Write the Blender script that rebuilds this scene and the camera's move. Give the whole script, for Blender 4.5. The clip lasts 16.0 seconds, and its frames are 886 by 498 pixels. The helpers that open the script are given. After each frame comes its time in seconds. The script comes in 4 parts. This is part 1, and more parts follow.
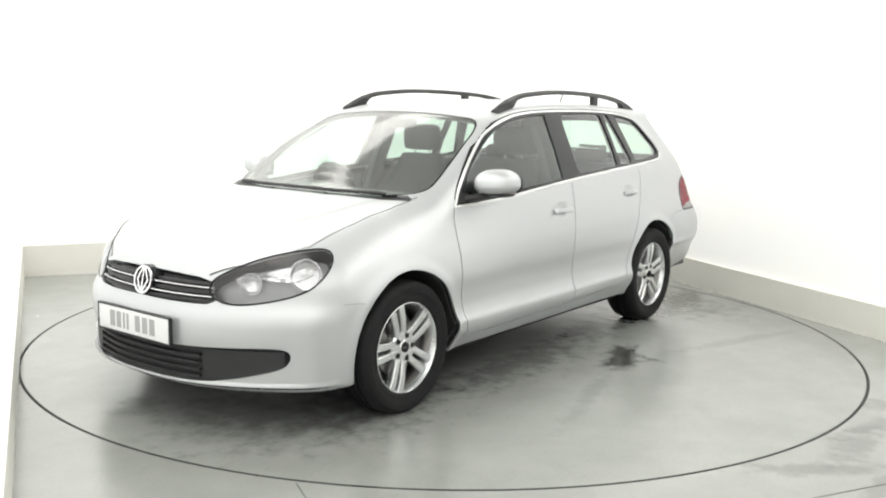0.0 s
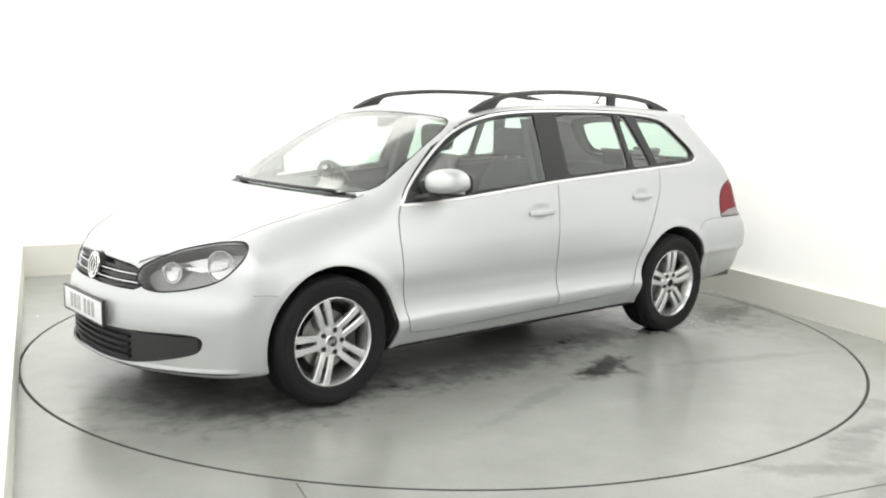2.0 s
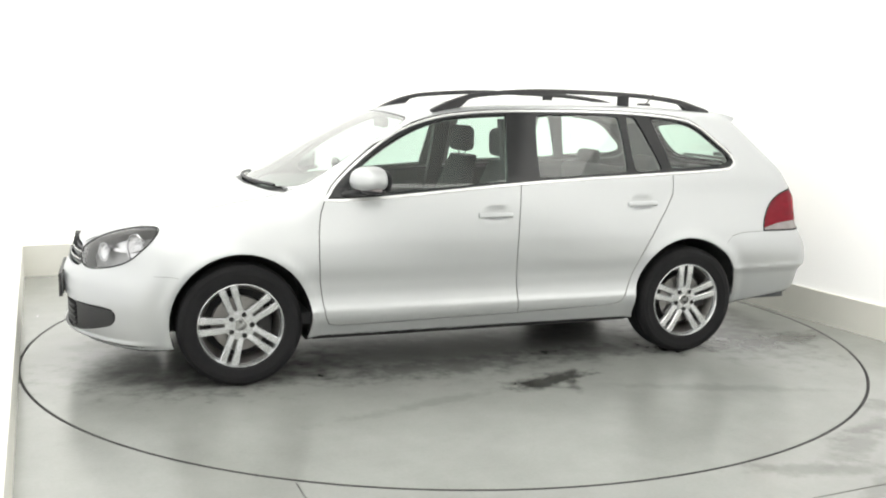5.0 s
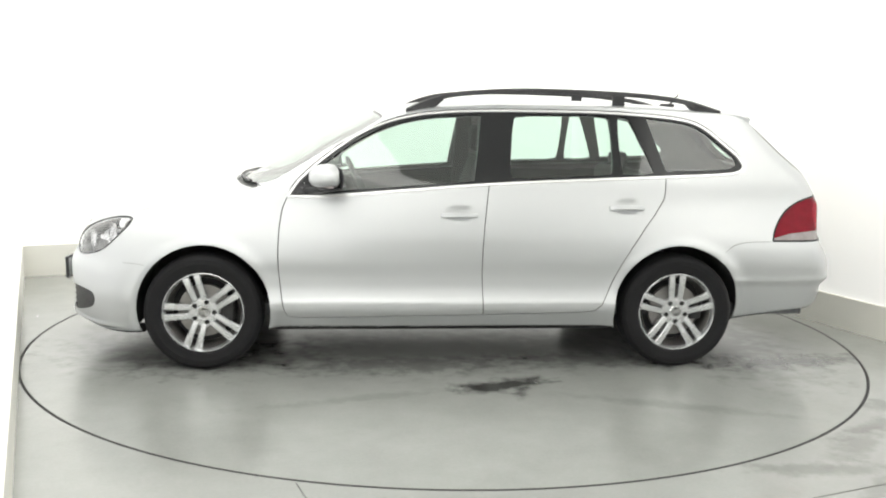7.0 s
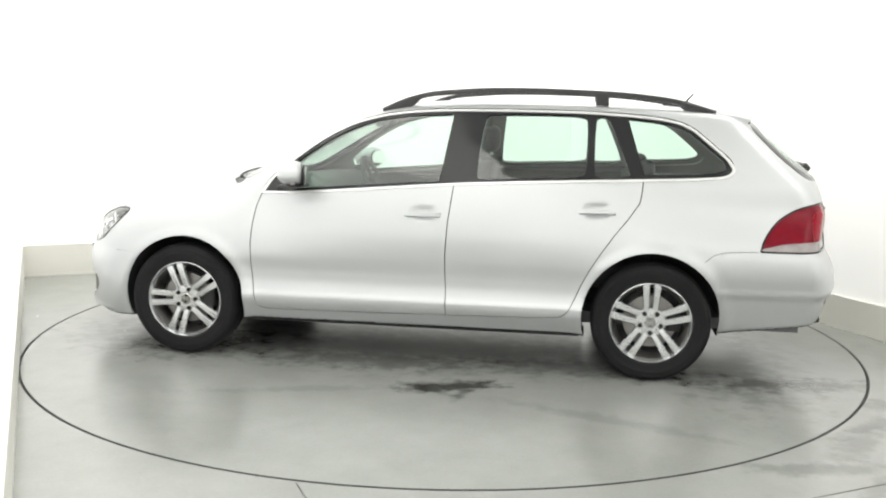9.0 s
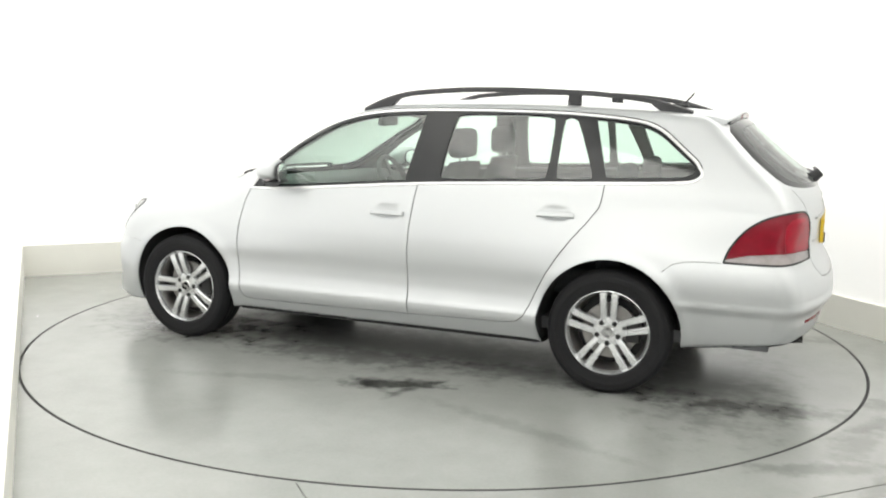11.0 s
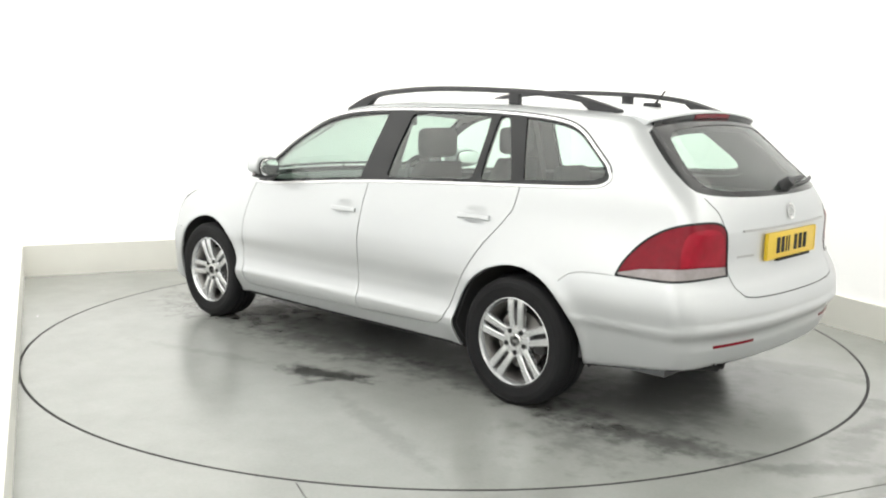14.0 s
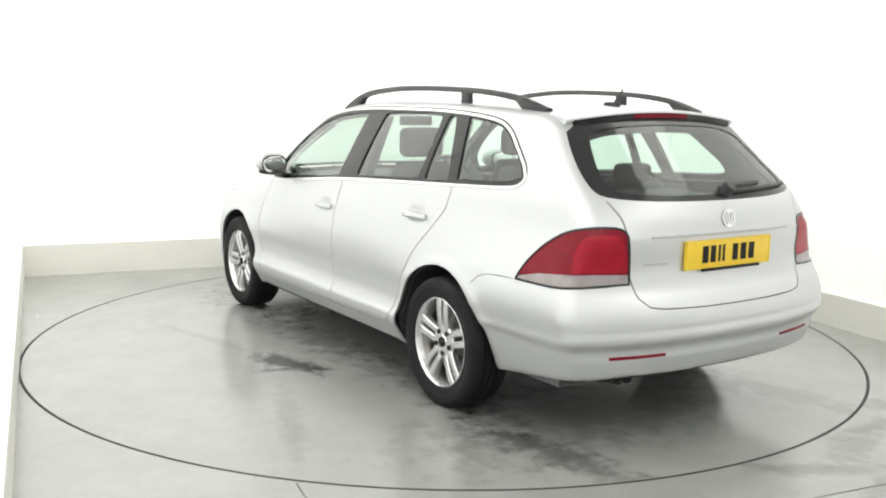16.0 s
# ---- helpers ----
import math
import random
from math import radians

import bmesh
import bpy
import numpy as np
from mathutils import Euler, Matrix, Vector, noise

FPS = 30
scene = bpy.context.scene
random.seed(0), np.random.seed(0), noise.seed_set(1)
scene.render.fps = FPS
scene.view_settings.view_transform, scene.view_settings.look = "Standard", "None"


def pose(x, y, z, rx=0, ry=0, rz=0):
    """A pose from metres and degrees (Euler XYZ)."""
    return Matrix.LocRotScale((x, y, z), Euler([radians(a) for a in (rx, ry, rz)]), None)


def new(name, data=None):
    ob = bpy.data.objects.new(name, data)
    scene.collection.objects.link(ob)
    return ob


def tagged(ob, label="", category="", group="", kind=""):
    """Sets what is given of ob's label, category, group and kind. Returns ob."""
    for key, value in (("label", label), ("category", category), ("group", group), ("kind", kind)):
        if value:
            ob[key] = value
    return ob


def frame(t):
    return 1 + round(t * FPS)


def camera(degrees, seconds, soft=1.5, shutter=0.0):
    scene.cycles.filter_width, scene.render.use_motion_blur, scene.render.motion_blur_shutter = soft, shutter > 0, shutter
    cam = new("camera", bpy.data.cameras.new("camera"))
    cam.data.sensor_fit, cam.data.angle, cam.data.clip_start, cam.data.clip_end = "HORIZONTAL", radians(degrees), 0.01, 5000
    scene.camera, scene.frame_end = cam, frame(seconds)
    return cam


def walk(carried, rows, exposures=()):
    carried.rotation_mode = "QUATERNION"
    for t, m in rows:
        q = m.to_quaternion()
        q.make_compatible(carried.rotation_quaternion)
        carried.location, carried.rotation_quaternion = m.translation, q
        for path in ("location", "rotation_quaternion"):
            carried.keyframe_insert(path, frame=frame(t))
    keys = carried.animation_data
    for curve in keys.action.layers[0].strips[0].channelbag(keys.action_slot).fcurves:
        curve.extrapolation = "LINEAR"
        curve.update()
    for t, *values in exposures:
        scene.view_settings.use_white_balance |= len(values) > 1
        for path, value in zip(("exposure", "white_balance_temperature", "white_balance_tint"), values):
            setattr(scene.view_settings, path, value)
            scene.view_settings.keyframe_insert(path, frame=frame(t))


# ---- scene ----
cam = camera(50.6, 16.0, soft=2.0)
EYE = (0.0, -5.798, 1.439)
VIEW = Matrix.Translation(EYE) @ pose(0, 0, 0, 90 - 8.917, 0, 0.148) @ pose(0, 0, 0, 0, 0, 1.06)
walk(cam, [(0, VIEW), (16, VIEW)])

# ---- light: a white booth with added wall glow under an assumed luminous ceiling ----
world = bpy.data.worlds.new("world")
scene.world = world
world.use_nodes = True
world.node_tree.nodes["Background"].inputs[0].default_value = (0.9, 0.95, 1.0, 1)
world.node_tree.nodes["Background"].inputs[1].default_value = 0.3
scene.view_settings.exposure = 0.13

TURN = 23.6          # the room is turned against the camera's view
ROOM = pose(0, 0, 0, 0, 0, TURN)
XL, XR, YB, YF, ZC = -2.49, 2.55, 2.78, -6.1, 3.6
PLINTH = 0.25
DISC = 2.458


# ---- materials ----
def mat(name, color=(0.8, 0.8, 0.8), rough=0.5, metal=0.0, coat=0.0, emit=0.0, vary=0.0, scale=8.0, bump=0.0, bscale=200.0, rvary=0.0, spec=0.5):
    m = bpy.data.materials.new(name)
    m.use_nodes = True
    nt = m.node_tree
    b = nt.nodes["Principled BSDF"]
    b.inputs["Base Color"].default_value = (*color, 1)
    b.inputs["Roughness"].default_value = rough
    b.inputs["Metallic"].default_value = metal
    b.inputs["Coat Weight"].default_value = coat
    b.inputs["Coat Roughness"].default_value = 0.06
    b.inputs["Specular IOR Level"].default_value = spec
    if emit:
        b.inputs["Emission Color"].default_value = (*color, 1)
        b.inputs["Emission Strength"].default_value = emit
    co = nt.nodes.new("ShaderNodeTexCoord")
    if vary or rvary:
        n = nt.nodes.new("ShaderNodeTexNoise")
        n.inputs["Scale"].default_value = scale
        n.inputs["Detail"].default_value = 6
        nt.links.new(co.outputs["Object"], n.inputs["Vector"])
        if vary:
            mx = nt.nodes.new("ShaderNodeMix")
            mx.data_type = "RGBA"
            mx.inputs["A"].default_value = (*[c * (1 - vary) for c in color], 1)
            mx.inputs["B"].default_value = (*[min(1, c * (1 + vary)) for c in color], 1)
            nt.links.new(n.outputs["Fac"], mx.inputs["Factor"])
            nt.links.new(mx.outputs["Result"], b.inputs["Base Color"])
        if rvary:
            mr = nt.nodes.new("ShaderNodeMapRange")
            mr.inputs["From Min"].default_value, mr.inputs["From Max"].default_value = 0.3, 0.7
            mr.inputs["To Min"].default_value, mr.inputs["To Max"].default_value = rough - rvary, rough + rvary
            nt.links.new(n.outputs["Fac"], mr.inputs["Value"])
            nt.links.new(mr.outputs["Result"], b.inputs["Roughness"])
    if bump:
        n2 = nt.nodes.new("ShaderNodeTexNoise")
        n2.inputs["Scale"].default_value = bscale
        n2.inputs["Detail"].default_value = 4
        nt.links.new(co.outputs["Object"], n2.inputs["Vector"])
        bp = nt.nodes.new("ShaderNodeBump")
        bp.inputs["Strength"].default_value = bump
        bp.inputs["Distance"].default_value = 0.002
        nt.links.new(n2.outputs["Fac"], bp.inputs["Height"])
        nt.links.new(bp.outputs["Normal"], b.inputs["Normal"])
    return m


def glass_mat(name, color, rough=0.0, sheen=0.08, gain=0.85):
    """Thin pane: tinted see-through with a mirror sheen."""
    m = bpy.data.materials.new(name)
    m.use_nodes = True
    nt = m.node_tree
    nt.nodes.remove(nt.nodes["Principled BSDF"])
    out = nt.nodes["Material Output"]
    tr = nt.nodes.new("ShaderNodeBsdfTransparent")
    tr.inputs[0].default_value = (*color, 1)
    gl = nt.nodes.new("ShaderNodeBsdfGlossy")
    gl.inputs["Roughness"].default_value = rough
    gl.inputs["Color"].default_value = (1, 1, 1, 1)
    lw = nt.nodes.new("ShaderNodeLayerWeight")
    lw.inputs["Blend"].default_value = 0.5
    pw = nt.nodes.new("ShaderNodeMath")
    pw.operation = "POWER"
    nt.links.new(lw.outputs["Facing"], pw.inputs[0])
    pw.inputs[1].default_value = 4.0
    fr = nt.nodes.new("ShaderNodeMath")
    fr.operation = "MULTIPLY_ADD"
    nt.links.new(pw.outputs[0], fr.inputs[0])
    fr.inputs[1].default_value, fr.inputs[2].default_value = gain, sheen
    mx = nt.nodes.new("ShaderNodeMixShader")
    nt.links.new(fr.outputs[0], mx.inputs[0])
    nt.links.new(tr.outputs[0], mx.inputs[1])
    nt.links.new(gl.outputs[0], mx.inputs[2])
    nt.links.new(mx.outputs[0], out.inputs[0])
    return m


def floor_mat(name, stains_and_shade):
    """Grey painted concrete, glossy, with scuffs, blots and painted shade; each patch: (x, y, half length, half width,
    turn, depth).
    """
    m = bpy.data.materials.new(name)
    m.use_nodes = True
    nt = m.node_tree
    L = nt.links.new
    b = nt.nodes["Principled BSDF"]
    co = nt.nodes.new("ShaderNodeTexCoord")

    def noisy(scale, detail=6, rough=0.6):
        n = nt.nodes.new("ShaderNodeTexNoise")
        n.inputs["Scale"].default_value, n.inputs["Detail"].default_value, n.inputs["Roughness"].default_value = scale, detail, rough
        L(co.outputs["Object"], n.inputs["Vector"])
        return n

    def rng(sock, a, bb, c, d, smooth=False):
        r = nt.nodes.new("ShaderNodeMapRange")
        if smooth:
            r.interpolation_type = "SMOOTHSTEP"
        for k, v in zip(("From Min", "From Max", "To Min", "To Max"), (a, bb, c, d)):
            r.inputs[k].default_value = v
        L(sock, r.inputs["Value"])
        return r.outputs["Result"]

    def mul(a, bb):
        k = nt.nodes.new("ShaderNodeMath")
        k.operation = "MULTIPLY"
        L(a, k.inputs[0])
        if hasattr(bb, "node"):
            L(bb, k.inputs[1])
        else:
            k.inputs[1].default_value = bb
        return k.outputs[0]
    big, mid, fine = noisy(0.7, 4), noisy(3.5, 8, 0.65), noisy(60, 4)
    val = mul(rng(big.outputs["Fac"], 0.3, 0.7, 0.93, 1.07), rng(mid.outputs["Fac"], 0.3, 0.7, 0.95, 1.05))
    val = mul(val, rng(fine.outputs["Fac"], 0.3, 0.7, 0.97, 1.03))
    warp = noisy(9, 6, 0.6)
    wet_and_shade = None
    for sx, sy, hl, hw, turn, depth in stains_and_shade:
        mp = nt.nodes.new("ShaderNodeMapping")
        mp.vector_type = "TEXTURE"
        mp.inputs["Location"].default_value = (sx, sy, 0)
        mp.inputs["Rotation"].default_value = (0, 0, radians(turn))
        mp.inputs["Scale"].default_value = (hl, hw, 1)
        L(co.outputs["Object"], mp.inputs["Vector"])
        ln = nt.nodes.new("ShaderNodeVectorMath")
        ln.operation = "LENGTH"
        L(mp.outputs[0], ln.inputs[0])
        ad = nt.nodes.new("ShaderNodeMath")
        ad.operation = "ADD"
        L(ln.outputs["Value"], ad.inputs[0])
        L(rng(warp.outputs["Fac"], 0.25, 0.75, -0.65, 0.65), ad.inputs[1])
        f = rng(ad.outputs[0], 0.3, 1.35, 1 - depth, 1.0, True)
        wet_and_shade = f if wet_and_shade is None else mul(wet_and_shade, f)
        val = mul(val, f)
    cc = nt.nodes.new("ShaderNodeVectorMath")
    cc.operation = "SCALE"
    cc.inputs[0].default_value = (0.32, 0.328, 0.312)
    L(val, cc.inputs["Scale"])
    L(cc.outputs[0], b.inputs["Base Color"])
    r = rng(mid.outputs["Fac"], 0.25, 0.75, 0.19, 0.28)
    if wet_and_shade is not None:
        r = mul(r, rng(wet_and_shade, 0.4, 1, 0.7, 1))
    L(r, b.inputs["Roughness"])
    b.inputs["Specular IOR Level"].default_value = 0.9
    b.inputs["Coat Weight"].default_value, b.inputs["Coat Roughness"].default_value = 0.25, 0.22
    bp = nt.nodes.new("ShaderNodeBump")
    bp.inputs["Strength"].default_value, bp.inputs["Distance"].default_value = 0.05, 0.002
    L(big.outputs["Fac"], bp.inputs["Height"])
    L(bp.outputs[0], b.inputs["Normal"])
    return m


# the wall emits some light itself, added to brighten the car's sides
WALL = mat("glowing_white_wall_fabric", (0.90, 0.90, 0.885), 0.6, emit=0.34, vary=0.012, scale=1.2, bump=0.05, bscale=90)
CEIL = mat("white_ceiling_paint", (0.85, 0.85, 0.84), 0.7, vary=0.02, scale=2)
PLIN = mat("cream_plinth_paint", (0.86, 0.85, 0.79), 0.5, vary=0.06, scale=3, bump=0.08, bscale=60)
# barely seen west wall glows twice as strong, to brighten the left side
WALL_WEST = mat("boosted_glow_wall_fabric", (0.90, 0.90, 0.885), 0.6, emit=0.7, vary=0.012, scale=1.2, bump=0.05, bscale=90)
# unseen wall behind the camera, duller and without glow to darken the car's reflections
PLAINWALL = mat("plain_white_wall_fabric", (0.80, 0.805, 0.795), 0.6, vary=0.012, scale=1.2, bump=0.05, bscale=90)
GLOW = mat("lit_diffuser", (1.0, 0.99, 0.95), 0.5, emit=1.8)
JOINT = mat("joint_filler", (0.10, 0.10, 0.095), 0.6, vary=0.2, scale=10)
DARK = mat("dark_gap", (0.02, 0.02, 0.02), 0.8)
DISCM = floor_mat("turntable_paint", [
    (-0.19, 1.14, 0.25, 0.085, 22, 0.78), (-0.08, 1.20, 0.16, 0.045, -30, 0.6), (-0.29, 1.22, 0.14, 0.04, 75, 0.55), (-0.36, 1.12, 0.12, 0.03, 10, 0.5),
    # damp strip behind, then damp marks deepened to paint shade under the car
    (-1.95, 0.75, 0.5, 0.12, 12, 0.48), (-1.62, 0.22, 0.95, 0.42, 100, 0.30), (-1.35, 0.72, 0.4, 0.14, 5, 0.32), (0.3, 0.76, 0.65, 0.16, 4, 0.30), (-0.8, 0.68, 0.55, 0.16, -4, 0.30),
    # first three: broad shade painted under the car; the rest blots and scuffs
    (0.15, 0.45, 1.3, 0.5, 2, 0.22), (1.25, 0.55, 0.55, 0.3, 10, 0.22), (1.6, 0.4, 0.6, 0.5, 0, 0.34), (2.1, -0.2, 0.16, 0.10, 30, 0.25), (-1.9, -0.8, 0.5, 0.12, 10, 0.25), (0.55, 1.35, 0.5, 0.05, 15, 0.14), (-1.0, 1.5, 0.6, 0.06, -20, 0.14)])
FLOORM = floor_mat("floor_paint", [
    (0.55, -2.62, 0.35, 0.07, -20, 0.34), (0.9, -2.45, 0.32, 0.08, 25, 0.34), (1.2, -2.3, 0.35, 0.06, 10, 0.3), (0.6, -2.85, 0.4, 0.05, 30, 0.3), (1.55, -2.15, 0.3, 0.1, -30, 0.3), (-2.2, -2.4, 0.1, 0.06, 0, 0.2), (2.2, 1.6, 0.3, 0.1, 80, 0.25), (-0.6, -2.9, 0.7, 0.05, 10, 0.15)])


# ---- mesh helpers ----
def part(name, bm, material, parent=None, label="", smooth=True, angle=40):
    me = bpy.data.meshes.new(name)
    bm.to_mesh(me)
    bm.free()
    me.materials.append(material)
    ob = new(name, me)
    if smooth:
        me.set_sharp_from_angle(angle=radians(angle))
    for p in me.polygons:
        p.use_smooth = smooth
    if parent is not None:
        ob.parent = parent
    if label:
        ob["label"] = label
    return ob


def box(bm, x0, y0, z0, x1, y1, z1, bev=0.0, m=None):
    r = bmesh.ops.create_cube(bm, size=1)
    for v in r["verts"]:
        v.co = Vector(((x0 + x1) / 2 + v.co.x * (x1 - x0), (y0 + y1) / 2 + v.co.y * (y1 - y0), (z0 + z1) / 2 + v.co.z * (z1 - z0)))
    vs = r["verts"]
    if bev:
        es = list({e for v in vs for e in v.link_edges})
        q = bmesh.ops.bevel(bm, geom=es, offset=bev, segments=3, affect="EDGES", profile=0.5)
        vs = list({v for f in q["faces"] for v in f.verts} | {v for v in vs if v.is_valid})
    if m is not None:
        bmesh.ops.transform(bm, matrix=m, verts=vs)
    return vs


def empty(name):
    return new(name)


# ---- the booth ----
def booth():
    def slab(name, x0, y0, z0, x1, y1, z1, material):
        bm = bmesh.new()
        box(bm, x0, y0, z0, x1, y1, z1)
        ob = part(name, bm, material, smooth=False)
        ob.matrix_world = ROOM
        return tagged(ob, kind="structure")
    w = 0.15
    tagged(slab("wall_north", XL - w, YB, -0.3, XR + w, YB + w, ZC, WALL), "smooth white fabric studio back wall with added glow", "wall")
    tagged(slab("wall_west", XL - w, YF, -0.3, XL, YB, ZC, WALL_WEST), "smooth white fabric studio side wall with added glow", "wall")
    tagged(slab("wall_east", XR, YF, -0.3, XR + w, YB, ZC, WALL), "smooth white fabric studio side wall with added glow", "wall")
    tagged(slab("wall_south", XL - w, YF - w, -0.3, XR + w, YF, ZC, PLAINWALL), "unseen white wall added behind the camera, without glow", "wall")
    tagged(slab("ceiling", XL - w, YF - w, ZC, XR + w, YB + w, ZC + w, CEIL), "white studio ceiling", "ceiling")
    d = 0.03
    tagged(slab("baseboard_north", XL + d, YB - d, 0, XR - d, YB, PLINTH, PLIN), "low cream painted plinth along the white wall", "plinth")
    tagged(slab("baseboard_west", XL, YF, 0, XL + d, YB, PLINTH, PLIN), "low cream painted plinth along the white wall", "plinth")
    tagged(slab("baseboard_east", XR - d, YF, 0, XR, YB, 0.215, PLIN), "low cream painted plinth along the white wall", "plinth")
    # floor with a round opening for the turntable
    bm = bmesh.new()
    n = 192
    ring = [bm.verts.new((2.470 * math.cos(a), 2.470 * math.sin(a), 0)) for a in [2 * math.pi * i / n for i in range(n)]]
    low = [bm.verts.new((v.co.x, v.co.y, -0.12)) for v in ring]
    outer = []
    for i in range(n):
        a = 2 * math.pi * i / n
        c, s = math.cos(a), math.sin(a)
        k = min([(XR + 0.1) / c if c > 1e-6 else 99, (XL - 0.1) / c if c < -1e-6 else 99, (YB + 0.1) / s if s > 1e-6 else 99, (YF - 0.1) / s if s < -1e-6 else 99])
        outer.append(bm.verts.new((c * k, s * k, 0)))
    for i in range(n):
        j = (i + 1) % n
        bm.faces.new((ring[i], outer[i], outer[j], ring[j]))
        bm.faces.new((low[i], ring[i], ring[j], low[j]))
    corners = [(XR + 0.1, YB + 0.1), (XL - 0.1, YB + 0.1), (XL - 0.1, YF - 0.1), (XR + 0.1, YF - 0.1)]
    for cx, cy in corners:
        a = math.atan2(cy, cx) % (2 * math.pi)
        i = int(a / (2 * math.pi) * n)
        bm.faces.new((outer[i], bm.verts.new((cx, cy, 0)), outer[(i + 1) % n]))
    bmesh.ops.recalc_face_normals(bm, faces=bm.faces)
    fl = part("floor", bm, FLOORM, smooth=False)
    fl.matrix_world = ROOM
    tagged(fl, "glossy grey painted concrete floor with scuffs", "floor", kind="structure")
    bm = bmesh.new()
    bmesh.ops.create_circle(bm, cap_ends=True, radius=2.6, segments=96, matrix=pose(0, 0, -0.11))
    tagged(part("turntable_pit", bm, DARK, smooth=False), "dark pit floor under the turntable", "pit", kind="structure")
    # joints between the floor slabs
    for x0, y0, x1, y1 in ((-1.478, -6.1, -1.472, -2.004), (0.288, -2.825, 2.52, -2.819)):
        bm = bmesh.new()
        box(bm, x0, y0, -0.004, x1, y1, 0.0012)
        ob = part("floor_joint", bm, JOINT, smooth=False)
        ob.matrix_world = ROOM
        tagged(ob, "thin dark joint in the grey floor", "floor joint", kind="structure")
    # assumed lit panels on the unseen ceiling's edges, set to brighten the outer floor
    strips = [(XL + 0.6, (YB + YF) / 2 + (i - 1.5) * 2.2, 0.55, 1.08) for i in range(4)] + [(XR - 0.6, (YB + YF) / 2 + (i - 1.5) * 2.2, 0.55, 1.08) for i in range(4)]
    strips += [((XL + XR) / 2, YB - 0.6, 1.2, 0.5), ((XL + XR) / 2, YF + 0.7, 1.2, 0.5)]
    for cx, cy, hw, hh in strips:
        lamp = empty("assumed_ceiling_light")
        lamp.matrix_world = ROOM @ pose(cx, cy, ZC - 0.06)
        tagged(lamp, "large white lit panel assumed on the unseen ceiling", "ceiling light", "luminous ceiling panels")
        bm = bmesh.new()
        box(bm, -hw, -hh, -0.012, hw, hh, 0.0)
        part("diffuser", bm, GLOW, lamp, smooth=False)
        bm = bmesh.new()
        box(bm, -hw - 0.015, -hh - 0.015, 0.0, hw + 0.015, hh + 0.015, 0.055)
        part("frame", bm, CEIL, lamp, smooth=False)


booth()


# ---- the turntable ----
def build_turntable():
    t = empty("turntable")
    bm = bmesh.new()
    n = 192
    prof = [(0.0, 0.0), (DISC - 0.004, 0.0), (DISC, -0.004), (DISC, -0.1)]
    rows = []
    c0 = bm.verts.new((0, 0, 0))
    for r, z in prof[1:]:
        rows.append([bm.verts.new((r * math.cos(2 * math.pi * i / n), r * math.sin(2 * math.pi * i / n), z)) for i in range(n)])
    for i in range(n):
        j = (i + 1) % n
        bm.faces.new((c0, rows[0][i], rows[0][j]))
        for a, b in zip(rows, rows[1:]):
            bm.faces.new((a[i], b[i], b[j], a[j]))
    part("deck", bm, DISCM, t)
    # flat black ring laid over the gap round the deck, painting its shade
    bm = bmesh.new()
    rows = []
    for r, z in ((DISC - 0.0025, -0.002), (DISC - 0.002, 0.0008), (DISC + 0.0105, 0.0008), (DISC + 0.0112, -0.012)):
        rows.append([bm.verts.new((r * math.cos(2 * math.pi * i / n), r * math.sin(2 * math.pi * i / n), z)) for i in range(n)])
    for i in range(n):
        j = (i + 1) % n
        for a, b in zip(rows, rows[1:]):
            bm.faces.new((a[i], b[i], b[j], a[j]))
    part("gap_shade_ring", bm, DARK, t, "flat black ring painting the shaded gap round the turntable")
    return tagged(t, "large round grey painted turntable with dark damp blots and painted-in car shade", "turntable")


turntable = build_turntable()


# ---- the car's body surface: x forward, y to the car's left, z up, origin on the ground between the axles ----
def curve(pts):
    xs, ys = np.array([p[0] for p in pts], float), np.array([p[1] for p in pts], float)
    o = np.argsort(xs)
    xs, ys = xs[o], ys[o]
    h = np.diff(xs)
    d = np.diff(ys) / h
    m = np.empty_like(ys)
    m[1:-1] = (d[:-1] * h[1:] + d[1:] * h[:-1]) / (h[1:] + h[:-1])
    m[1:-1][d[:-1] * d[1:] <= 0] = 0
    m[0], m[-1] = d[0], d[-1]

    def f(x):
        x = np.asarray(x, float)
        i = np.clip(np.searchsorted(xs, x) - 1, 0, len(h) - 1)
        t = np.clip((x - xs[i]) / h[i], -0.5, 1.5)
        q = t * t * (3 - 2 * t)
        y = ys[i] * (1 - q) + ys[i + 1] * q + h[i] * (m[i] * (t * (1 - t) ** 2) + m[i + 1] * (t * t * (t - 1)))
        return np.where(t < 0, ys[i] + m[i] * t * h[i], np.where(t > 1, ys[i + 1] + m[i + 1] * (t - 1) * h[i], y))
    return f


ZTOP = curve([(2.3, 0.52), (2.12, 0.66), (2.02, 0.735), (1.85, 0.81), (1.6, 0.885), (1.3, 0.945), (1.12, 0.993), (1.0, 1.060), (0.75, 1.205), (0.5, 1.335), (0.36, 1.392), (0.15, 1.430), (-0.2, 1.455),
              (-0.6, 1.462), (-1.0, 1.457), (-1.4, 1.438), (-1.75, 1.408), (-1.86, 1.39), (-2.5, 1.25)])
CROWN = curve([(2.3, 0.06), (1.9, 0.04), (1.5, 0.035), (1.15, 0.045), (0.95, 0.075), (0.5, 0.075), (0.2, 0.042), (-0.5, 0.029), (-2, 0.030)])
